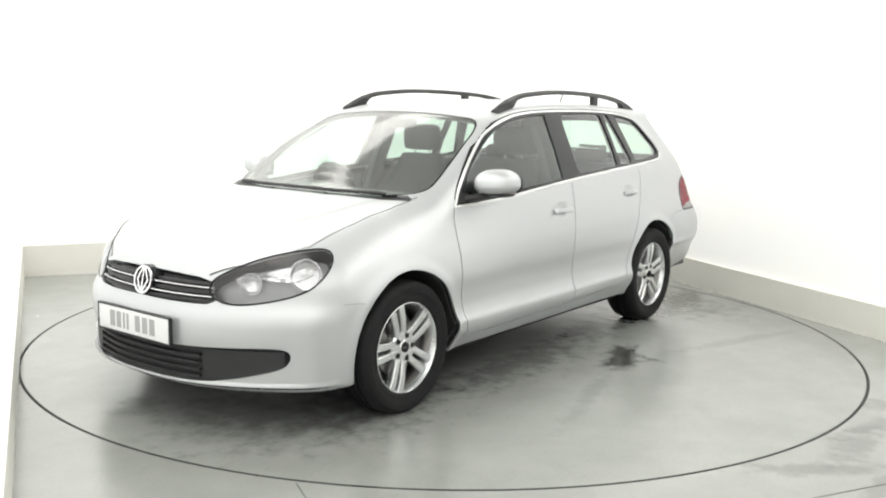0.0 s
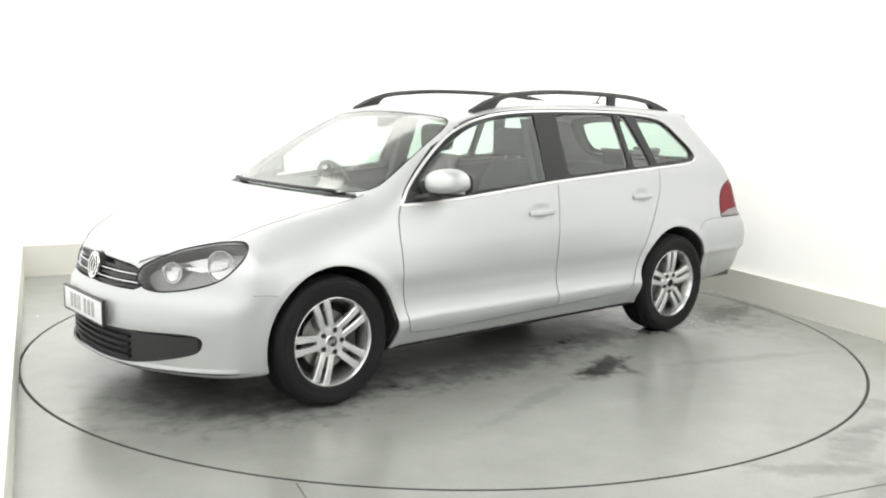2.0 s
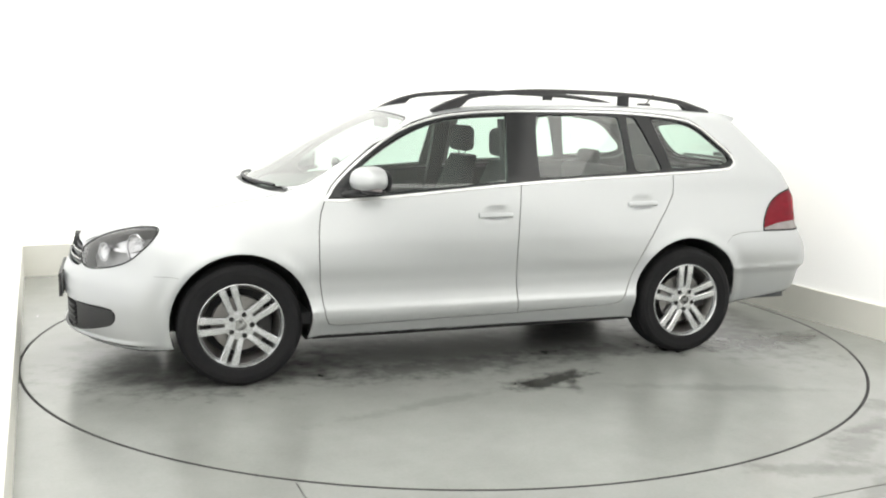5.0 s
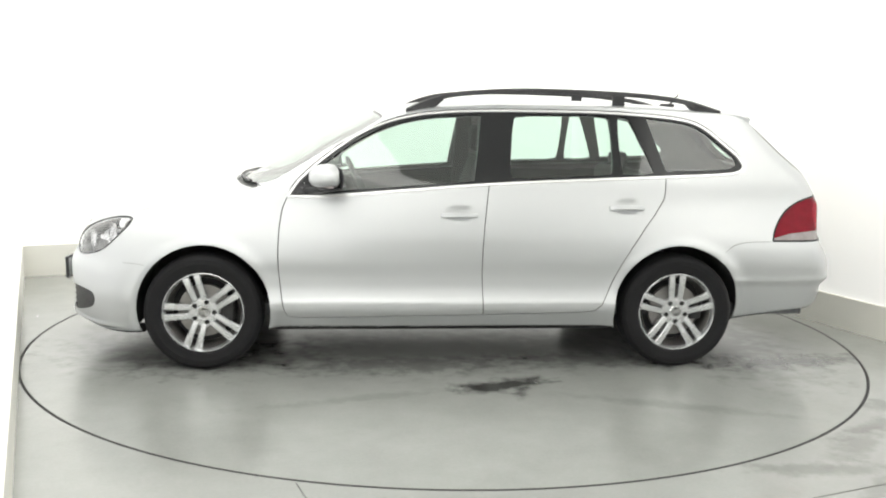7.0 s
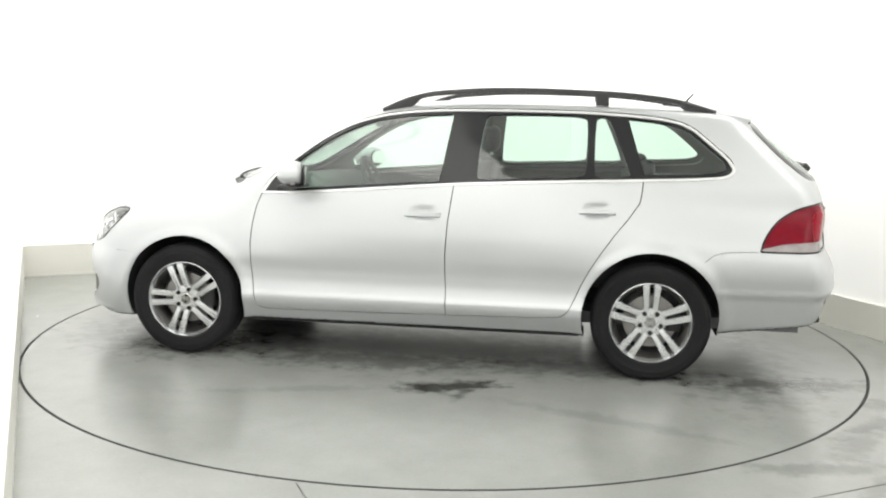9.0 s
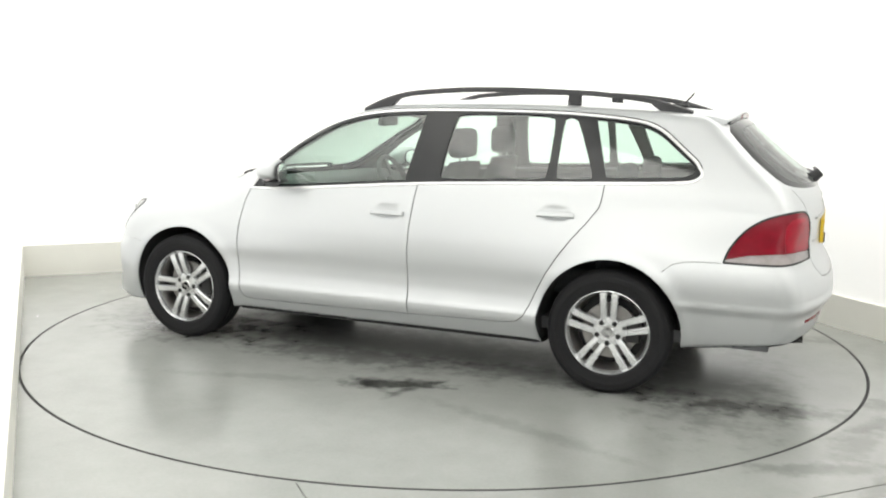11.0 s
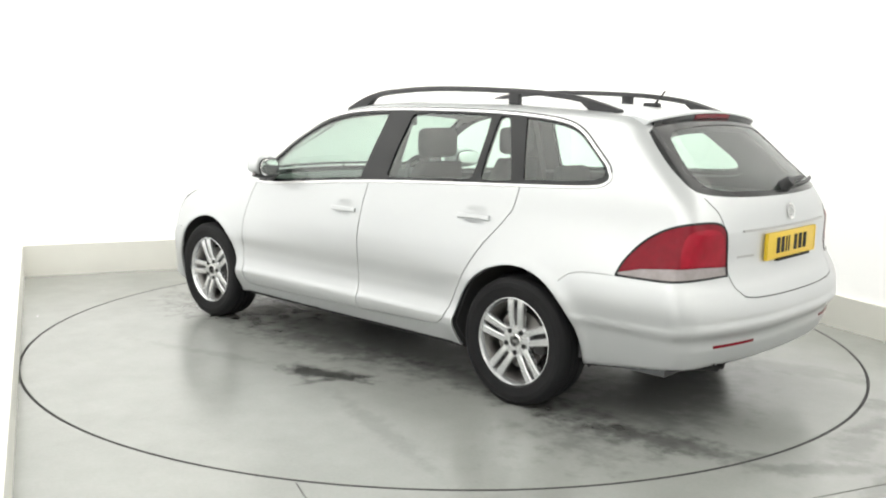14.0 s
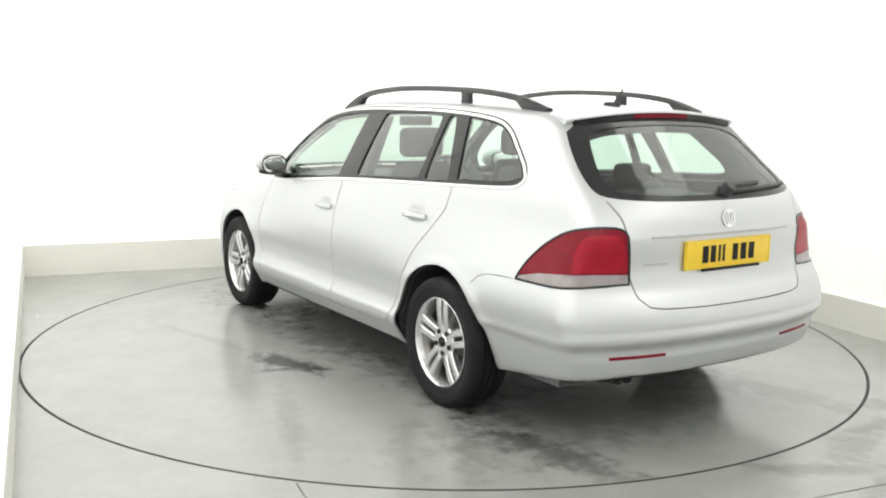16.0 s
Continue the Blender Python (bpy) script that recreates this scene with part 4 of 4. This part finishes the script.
def front_end():
    gr = panel("grille", BINS["grille"], GLOSSB, car, 2, lip=0.0, push=-0.03, label="black radiator grille with two bright bars")
    for z in (0.604, 0.641):
        bm = bmesh.new()
        pts, ups = [], []
        for y in np.linspace(-0.395, 0.395, 41):
            p, n = on_skin((2.6, y, z), (-1, 0, 0))
            pts.append(p - n * 0.020)
            ups.append(n)
        bar_along(bm, pts, ups, 0.007, 0.020)
        part("chrome_bar", bm, CHROME, gr)
    for z in (0.585, 0.623, 0.660):
        bm = bmesh.new()
        pts, ups = [], []
        for y in np.linspace(-0.39, 0.39, 41):
            p, n = on_skin((2.6, y, z), (-1, 0, 0))
            pts.append(p - n * 0.03)
            ups.append(n)
        bar_along(bm, pts, ups, 0.014, 0.018)
        part("slat", bm, BLACK, gr)
    p, n = on_skin((2.6, 0, 0.635), (-1, 0, 0))
    face = Matrix.Translation((p.x + 0.004, 0, 0.636)) @ Matrix.Rotation(radians(90 - 12), 4, "Y") @ pose(0, 0, 0, 0, 0, 180)
    bm = bmesh.new()
    bmesh.ops.create_cone(bm, cap_ends=True, segments=48, radius1=0.074, radius2=0.068, depth=0.05, matrix=face @ pose(0, 0, -0.028))
    bd = part("badge", bm, GLOSSB, gr, "round black badge with a chrome emblem")
    bm = bmesh.new()
    emblem(bm, 0.064, 0.0105, 0.007)
    bmesh.ops.transform(bm, matrix=face, verts=bm.verts)
    part("emblem", bm, CHROME, bd)
    lo = panel("lower_grille", BINS["lowgr"], BLACK, car, 2, lip=0.0, push=-0.03, label="black slatted lower grille")
    for z in (0.258, 0.288, 0.318, 0.348):
        bm = bmesh.new()
        pts, ups = [], []
        half = 0.36
        for y in np.linspace(-half, half, 31):
            p, n = on_skin((2.6, y, z), (-1, 0, 0))
            pts.append(p - n * 0.03)
            ups.append(n)
        bar_along(bm, pts, ups, 0.012, 0.024)
        part("slat", bm, BLACK, lo)

    def blank(bm):
        secs = []
        for y in np.linspace(0.38, 0.69, 12):
            zl, zh = 0.248 + 0.055 * max(0, (y - 0.5) / 0.19) ** 1.5, 0.382
            ring = []
            for k in range(8):
                p, n = on_skin((2.6, y, zl + (zh - zl) * k / 7), (-1, 0, 0))
                ring.append(p - n * 0.010)
            secs.append(ring + [q - Vector((0.03, 0, 0)) for q in ring[::-1]])
        sweep(bm, secs)
    both("grille_blank", blank, BLACK, parent=[lo, lo])
    # bright lower lip line of the bumper
    plate_set(Vector((2.158, 0.0, 0.449)), 0, WHITEPL, BLACK, "front_number_plate", "white number plate with black border and grey bars")
    # wipers on the scuttle
    for y0, y1 in ((-0.55, 0.02), (0.0, 0.52)):
        bm = bmesh.new()
        pts, ups = [], []
        for y in np.linspace(y0, y1, 14):
            x = 1.158 - 0.40 * abs(y) ** 2.2
            p, n = on_skin((x, y, 1.6), (0, 0, -1))
            pts.append(p + n * 0.004)
            ups.append(n)
        bar_along(bm, pts, ups, 0.016, 0.014)
        part("windscreen_wiper", bm, BLACK, car)


def plate_set(at, turn, face, rim, name, label):
    m = Matrix.Translation(at) @ Matrix.Rotation(radians(turn), 4, "Z") @ Matrix(((0, 0, 1, 0), (1, 0, 0, 0), (0, 1, 0, 0), (0, 0, 0, 1)))
    bm = bmesh.new()
    box(bm, -0.26, -0.056, -0.012, 0.26, 0.056, 0.004, 0.002, m)
    pl = part(name, bm, face, car, label)
    bm = bmesh.new()
    for q in ((-0.265, -0.061, 0.265, -0.054), (-0.265, 0.054, 0.265, 0.061), (-0.265, -0.054, -0.258, 0.054), (0.258, -0.054, 0.265, 0.054)):
        box(bm, q[0], q[1], -0.012, q[2], q[3], 0.006, 0, m)
    part("border", bm, rim, pl, smooth=False)
    for x, w in ((-0.20, 0.036), (-0.15, 0.032), (-0.102, 0.014), (-0.075, 0.014), (-0.012, 0.034), (0.04, 0.036), (0.092, 0.036)):
        bm = bmesh.new()
        box(bm, x + 0.03, -0.036, 0.0042, x + 0.03 + w, 0.036, 0.0056, 0, m)
        part("bar", bm, INK if face is YELLOW else GREYINK, pl, smooth=False)
    return pl


def rear_end():
    tg = next(o for o in car.children if o.name.startswith("tailgate"))
    plate_set(Vector((-2.248, 0.0, 0.823)), 180, YELLOW, YELLOW, "rear_number_plate", "yellow number plate with dark bars")
    bm = bmesh.new()
    box(bm, -2.262, -0.19, 0.752, -2.245, 0.17, 0.764, 0.002)
    part("plate_strip", bm, INK, car)
    # raised surround of the plate, and a grey bar painting the grip's shadow line
    bm = bmesh.new()
    secs = []
    for y in np.linspace(-0.42, 0.43, 28):
        p, n = on_skin((-2.8, y, 0.905), (1, 0, 0))
        secs.append([p + Vector((0.004, 0, 0.006)), p + Vector((-0.012, 0, 0.004)), p + Vector((-0.012, 0, -0.002)), p + Vector((0.004, 0, -0.006))])
    sweep(bm, secs)
    part("grip_shadow_bar", bm, GREYINK, car, "grey bar painting the grip crease's shadow line over the plate")
    p, n = on_skin((-2.8, 0, 0.968), (1, 0, 0))
    face = Matrix.Translation(p + n * 0.002) @ n.to_track_quat("Z", "X").to_matrix().to_4x4()
    up = face.to_3x3().inverted() @ Vector((0, 0, 1))
    face = face @ pose(0, 0, 0, 0, 0, math.degrees(math.atan2(up.y, up.x)))
    bm = bmesh.new()
    emblem(bm, 0.038, 0.006, 0.005)
    bmesh.ops.transform(bm, matrix=face, verts=bm.verts)
    part("emblem", bm, CHROME, car, "round chrome tailgate emblem")
    bm = bmesh.new()
    pts = [on_skin((-2.8, y, 0.795), (1, 0, 0)) for y in np.linspace(0.345, 0.465, 8)]
    bar_along(bm, [q[0] for q in pts], [q[1] for q in pts], 0.010, 0.003)
    part("model_badge", bm, GREYINK, car)
    for sg in (1, -1):
        bm = bmesh.new()
        pts = [on_skin((-2.8, sg * y, 0.420), (1, 0, 0)) for y in np.linspace(0.37, 0.63, 16)]
        bar_along(bm, [q[0] for q in pts], [q[1] for q in pts], 0.013, 0.004)
        part("rear_reflector", bm, REDLENS, car, "thin red bumper reflector")
    # roof spoiler over the rear window
    bm = bmesh.new()
    secs = []
    for y in np.linspace(-0.535, 0.535, 31):
        q = 1 - (abs(y) / 0.56) ** 4
        z = 1.417 - 0.045 * (y / 0.55) ** 2
        a, nn = on_skin((-1.64, y, 1.8), (0, 0, -1))
        b, _ = on_skin((-1.745, y, 1.8), (0, 0, -1))
        xe = -1.765 - 0.045 * q
        secs.append([a + Vector((0, 0, 0.0015)), Vector(((a.x + xe) / 2, y, (a.z + z) / 2 + 0.006)), Vector((xe, y, z + 0.001)), Vector((xe - 0.002, y, z - 0.008)), Vector((xe + 0.012, y, z - 0.022)), b - Vector((0, 0, 0.004))])
    sweep(bm, secs)
    sp = part("roof_spoiler", bm, PAINT, car, "silver roof spoiler above the rear window")
    bm = bmesh.new()
    secs = []
    for y in np.linspace(-0.50, 0.50, 25):
        q = 1 - (abs(y) / 0.56) ** 4
        z = 1.417 - 0.045 * (y / 0.55) ** 2
        xe = -1.765 - 0.045 * q
        secs.append([Vector((xe - 0.003, y, z - 0.009)), Vector((xe + 0.004, y, z - 0.034)), Vector((xe + 0.05, y, z - 0.040)), Vector((xe + 0.05, y, z - 0.012))])
    sweep(bm, secs)
    part("spoiler_underside", bm, GLOSSB, sp)
    bm = bmesh.new()
    secs = []
    for y in np.linspace(-0.17, 0.17, 9):
        z = 1.417 - 0.045 * (y / 0.55) ** 2
        secs.append([Vector((-1.816, y, z - 0.011)), Vector((-1.810, y, z - 0.031)), Vector((-1.80, y, z - 0.031)), Vector((-1.80, y, z - 0.011))])
    sweep(bm, secs)
    part("brake_light", bm, REDLENS, sp, "red high-level brake light")
    # rear wiper
    p, n = on_skin((-2.8, -0.03, 1.078), (1, 0, 0))
    bm = bmesh.new()
    bmesh.ops.create_cone(bm, cap_ends=True, segments=20, radius1=0.034, radius2=0.024, depth=0.05, matrix=Matrix.Translation(p + n * 0.02) @ n.to_track_quat("Z", "Y").to_matrix().to_4x4())
    pts, ups = [], []
    for t in np.linspace(0, 1, 12):
        q, n = on_skin((-2.8, -0.03 - 0.20 * t, 1.085 + 0.005 * t), (1, 0, 0))
        pts.append(q + n * 0.022)
        ups.append(n)
    bar_along(bm, pts, ups, 0.022, 0.018)
    pts, ups = [], []
    for t in np.linspace(0, 1, 16):
        q, n = on_skin((-2.8, -0.06 - 0.44 * t, 1.072 + 0.012 * t), (1, 0, 0))
        pts.append(q + n * 0.004)
        ups.append(n)
    bar_along(bm, pts, ups, 0.016, 0.016)
    part("rear_wiper", bm, BLACK, car, "black rear wiper arm and blade")
    # roof aerial
    q, n = on_skin((-1.46, -0.02, 1.8), (0, 0, -1))
    bm = bmesh.new()
    box(bm, -0.045, -0.018, -0.006, 0.045, 0.018, 0.020, 0.008, Matrix.Translation(q))
    bmesh.ops.create_cone(bm, cap_ends=True, segments=10, radius1=0.006, radius2=0.004, depth=0.085, matrix=Matrix.Translation(q + Vector((-0.045, 0, 0.048))) @ pose(0, 0, 0, 0, -40, 0))
    part("aerial", bm, BLACK, car, "short black roof aerial")


RAIL_TOP = curve([(0.215, 1.400), (0.115, 1.446), (-0.011, 1.485), (-0.231, 1.511), (-0.547, 1.523), (-0.865, 1.518), (-1.185, 1.502), (-1.412, 1.472), (-1.60, 1.420)])
RAIL_Y = curve([(0.22, 0.565), (-0.3, 0.555), (-1.0, 0.525), (-1.62, 0.490)])


def roof_rails():
    def rail(bm):
        secs = []
        for x in np.linspace(0.212, -1.600, 70):
            y, t = float(RAIL_Y(x)), float(RAIL_TOP(x))
            r, _ = on_skin((x, y, 1.9), (0, 0, -1), 0.8)
            a = np.clip((x - 0.0) / 0.06, 0, 1) if x > -0.5 else np.clip((-1.39 - x) / 0.06, 0, 1)
            b = t - 0.027
            b = float(b * (1 - a) + (r.z - 0.006) * a)
            b = min(b, t - 0.004)
            w = 0.017 + 0.006 * float(a)
            secs.append([(x, y - w, b), (x, y - w, t - 0.008), (x, y - w * 0.5, t), (x, y + w * 0.5, t), (x, y + w, t - 0.008), (x, y + w, b)])
        sweep(bm, secs)
        r, _ = on_skin((-0.995, float(RAIL_Y(-0.995)), 1.9), (0, 0, -1), 0.8)
        y = float(RAIL_Y(-0.995))
        box(bm, -1.03, y - 0.014, r.z - 0.004, -0.96, y + 0.014, 1.498, 0.006)
    both("roof_rail", rail, BLACK, label="black roof rail on short feet", angle=50)


def mirrors():
    def shell(bm):
        bmesh.ops.create_uvsphere(bm, u_segments=36, v_segments=20, radius=1)
        for v in bm.verts:
            x, y, z = v.co
            e = 0.76
            x, y, z = (math.copysign(abs(c) ** e, c) for c in (x, y, z))
            fx = 0.100 if x > 0 else 0.050
            taper = 1 - 0.16 * max(0, y) ** 2
            v.co = Vector((0.625 + x * fx - 0.025 * y, 0.892 + y * 0.107, 1.035 + z * (0.075 if z > 0 else 0.052) * taper + 0.004 * y))
    m = both("door_mirror", shell, PAINT, label="silver door mirror with a black base")

    def base(bm):
        secs = []
        for t in np.linspace(0, 1, 9):
            c = Vector((0.725 - 0.08 * t, 0.765 + 0.10 * t, 0.955 + 0.022 * t))
            hx, hz = 0.055 - 0.012 * t, 0.022 - 0.004 * t
            secs.append([c + Vector((hx * math.cos(a), 0, hz * math.sin(a))) for a in np.linspace(0, 2 * math.pi, 13)[:-1]])
        sweep(bm, secs)
        bmesh.ops.create_uvsphere(bm, u_segments=24, v_segments=10, radius=1, matrix=Matrix.Translation((0.618, 0.888, 0.985)) @ Matrix.Diagonal((0.066, 0.090, 0.018, 1)))
    both("mirror_base", base, BLACK, parent=m)

    def corner(bm):    # black triangle at the foot of the pillar
        tri_ = [(0.838, 0.940), (0.752, 1.050), (0.715, 0.950)]
        vs = []
        for x, z in tri_:
            p, n = on_skin((x, 1.5, z), (0, -1, 0))
            vs.append((bm.verts.new(p + n * 0.003), bm.verts.new(p - n * 0.015)))
        bm.faces.new([v[0] for v in vs])
        bm.faces.new([v[1] for v in vs[::-1]])
        for i in range(3):
            j = (i + 1) % 3
            bm.faces.new((vs[i][0], vs[i][1], vs[j][1], vs[j][0]))
        bmesh.ops.recalc_face_normals(bm, faces=bm.faces)
    both("mirror_sail", corner, BLACK, parent=m, smooth=False)

    def glassy(bm):
        bmesh.ops.create_uvsphere(bm, u_segments=32, v_segments=8, radius=1)
        for v in bm.verts:
            x, y, z = v.co
            y, z = (math.copysign(abs(c) ** 0.75, c) for c in (y, z))
            v.co = Vector((0.570 + x * 0.008 - 0.025 * y, 0.892 + y * 0.086, 1.035 + z * 0.050))
    both("mirror_glass", glassy, CHROME, parent=m, label="mirror glass")

    def rim(bm):
        bmesh.ops.create_uvsphere(bm, u_segments=32, v_segments=8, radius=1)
        for v in bm.verts:
            x, y, z = v.co
            y, z = (math.copysign(abs(c) ** 0.75, c) for c in (y, z))
            v.co = Vector((0.574 + x * 0.008 - 0.025 * y, 0.892 + y * 0.094, 1.035 + z * 0.058))
    both("mirror_rim", rim, BLACK, parent=m)

    def blinker(bm):
        secs = []
        for t in np.linspace(0, 1, 8):
            y = 0.83 + 0.15 * t
            x = 0.695 - 0.025 * (y - 0.892) / 0.1 - 0.055 * t ** 3
            secs.append([(x - 0.02, y, 0.990), (x + 0.002, y, 0.990), (x + 0.004, y, 1.0), (x - 0.02, y, 1.002)])
        sweep(bm, secs)
    both("turn_signal", blinker, SMOKE, parent=m)


def handles():
    doors = {"front_door": [o for o in car.children if o.name.startswith("front_door")], "rear_door": [o for o in car.children if o.name.startswith("rear_door")]}
    for dn, x0, x1, z in (("front_door", 0.030, -0.165, 0.842), ("rear_door", -0.893, -1.086, 0.882)):
        def grip(bm):
            pts, ups = [], []
            pa, n = on_skin((x0, 1.5, z), (0, -1, 0))
            pb, n = on_skin((x1, 1.5, z), (0, -1, 0))
            for t in np.linspace(0, 1, 14):
                pts.append(pa.lerp(pb, t) + n * (0.001 + 0.014 * min(1, 4 * t, 4 * (1 - t))))
                ups.append(n)
            bar_along(bm, pts, ups, 0.024, 0.012)

        both("door_handle", grip, PAINT, parent=doors[dn])


def cabin():
    floor_ = bmesh.new()
    box(floor_, -2.05, -0.76, 0.28, 1.0, 0.76, 0.34)
    part("cabin_floor", floor_, TRIM, car, smooth=False)

    def seat(y):
        st = new("front_seat")
        st.parent = car
        bm = bmesh.new()
        box(bm, -0.24, y - 0.25, 0.44, 0.28, y + 0.25, 0.58, 0.05)
        part("cushion", bm, CLOTH, st)
        bm = bmesh.new()
        secs = []
        for t in np.linspace(0, 1, 10):
            x, z = -0.14 - 0.18 * t, 0.52 + 0.58 * t
            hw = 0.25 - 0.09 * t ** 3
            th = 0.075 - 0.02 * t
            secs.append([(x + th * math.copysign(abs(math.cos(a)) ** 0.6, math.cos(a)), y + hw * math.copysign(abs(math.sin(a)) ** 0.5, math.sin(a)), z) for a in np.linspace(0, 2 * math.pi, 25)[:-1]])
        sweep(bm, secs)
        part("backrest", bm, CLOTH, st)
        bm = bmesh.new()
        box(bm, -0.355, y - 0.135, 1.125, -0.255, y + 0.135, 1.292, 0.04)
        part("headrest", bm, CLOTH, st)
        for o in (-0.06, 0.06):
            bm = bmesh.new()
            bmesh.ops.create_cone(bm, cap_ends=True, segments=10, radius1=0.006, radius2=0.006, depth=0.12, matrix=pose(-0.31, y + o, 1.10))
            part("headrest_post", bm, CHROME, st)
    seat(0.36)
    seat(-0.36)
    for sg in (1, -1):      # pillars between the doors, seen from inside
        bm = bmesh.new()
        sweep(bm, [[(x - 0.02 * t, sg * (0.745 - 0.19 * t + dy), 0.85 + 0.50 * t) for x, dy in ((-0.17, 0.03), (-0.17, -0.02), (-0.27, -0.02), (-0.27, 0.03))] for t in np.linspace(0, 1, 6)])
        part("centre_pillar", bm, TRIM, car)
    bench = new("rear_bench")
    bench.parent = car
    bm = bmesh.new()
    box(bm, -1.18, -0.64, 0.44, -0.68, 0.64, 0.58, 0.05)
    part("cushion", bm, CLOTH, bench)
    bm = bmesh.new()
    box(bm, -1.29, -0.62, 0.52, -1.15, 0.62, 1.045, 0.05, Matrix.Translation((0, 0, 0)))
    part("backrest", bm, CLOTH, bench)
    for y in (-0.38, 0.38):
        bm = bmesh.new()
        box(bm, -1.30, y - 0.12, 1.03, -1.215, y + 0.12, 1.135, 0.035)
        part("headrest", bm, CLOTH, bench)
    bm = bmesh.new()
    box(bm, -2.05, -0.60, 0.985, -1.30, 0.60, 1.0, 0.005)
    part("load_cover", bm, TRIM, car)
    bm = bmesh.new()
    secs = []
    for y in np.linspace(-0.72, 0.72, 25):
        hood = 0.025 * math.exp(-((y + 0.36) / 0.16) ** 4)
        secs.append([(0.58, y, 0.50), (0.56, y, 0.86), (0.60, y, 0.935 + hood), (0.68, y, 0.955 + hood), (0.85, y, 0.955), (1.08 - 0.16 * (y / 0.7) ** 2, y, 0.945), (1.05 - 0.16 * (y / 0.7) ** 2, y, 0.50)])
    sweep(bm, secs)
    part("dashboard", bm, TRIM, car, angle=60)
    sw = Matrix.Translation((0.47, -0.36, 0.895)) @ Matrix.Rotation(radians(-66), 4, "Y")
    bm = bmesh.new()
    n, k = 48, 10
    ring = [[bm.verts.new(sw @ Vector(((0.185 + 0.015 * math.cos(b)) * math.cos(a), (0.185 + 0.015 * math.cos(b)) * math.sin(a), 0.015 * math.sin(b)))) for b in [2 * math.pi * j / k for j in range(k)]] for a in [2 * math.pi * i / n for i in range(n)]]
    for i in range(n):
        for j in range(k):
            bm.faces.new((ring[i][j], ring[(i + 1) % n][j], ring[(i + 1) % n][(j + 1) % k], ring[i][(j + 1) % k]))
    bmesh.ops.recalc_face_normals(bm, faces=bm.faces)
    wheel = part("steering_wheel", bm, TRIM, car, "dark three-spoke steering wheel")
    bm = bmesh.new()
    box(bm, -0.05, -0.07, -0.02, 0.05, 0.07, 0.03, 0.015, sw)
    for a in (0, 180, -90):
        box(bm, 0.04, -0.016, -0.008, 0.18, 0.016, 0.008, 0.003, sw @ pose(0, 0, 0, 0, 0, a + 90))
    part("spokes", bm, TRIM, wheel)
    bm = bmesh.new()
    box(bm, 0.33, -0.12, 1.285, 0.36, 0.12, 1.345, 0.012)
    part("interior_mirror", bm, BLACK, car)


REDBRIGHT = mat("bright_red_lens", (0.31, 0.007, 0.022), 0.2, spec=0.2, vary=0.35, scale=22)
GREYINK = mat("grey_bars", (0.42, 0.42, 0.42), 0.5)
underside()
lamps()
front_end()
rear_end()
roof_rails()
mirrors()
handles()
cabin()
sheet.free()


# ---- what moves ----
def turn(t):
    """The turntable's angle: it starts from rest and then turns evenly."""
    return 233.52 - 6.879 * t - 0.85 * math.exp(-t / 0.16)


def motions():
    ticks = [0, 0.1, 0.2, 0.3, 0.5, 0.75] + [0.5 * k for k in range(2, 33)]
    walk(turntable, [(t, pose(0, 0, 0, 0, 0, turn(t))) for t in ticks])
    rows = []
    for t in ticks:
        m = pose(0, 0, 0, 0, 0, turn(t)) @ pose(0.072, -0.028, 0)
        rows.append((t, m))
    walk(car, rows)


motions()
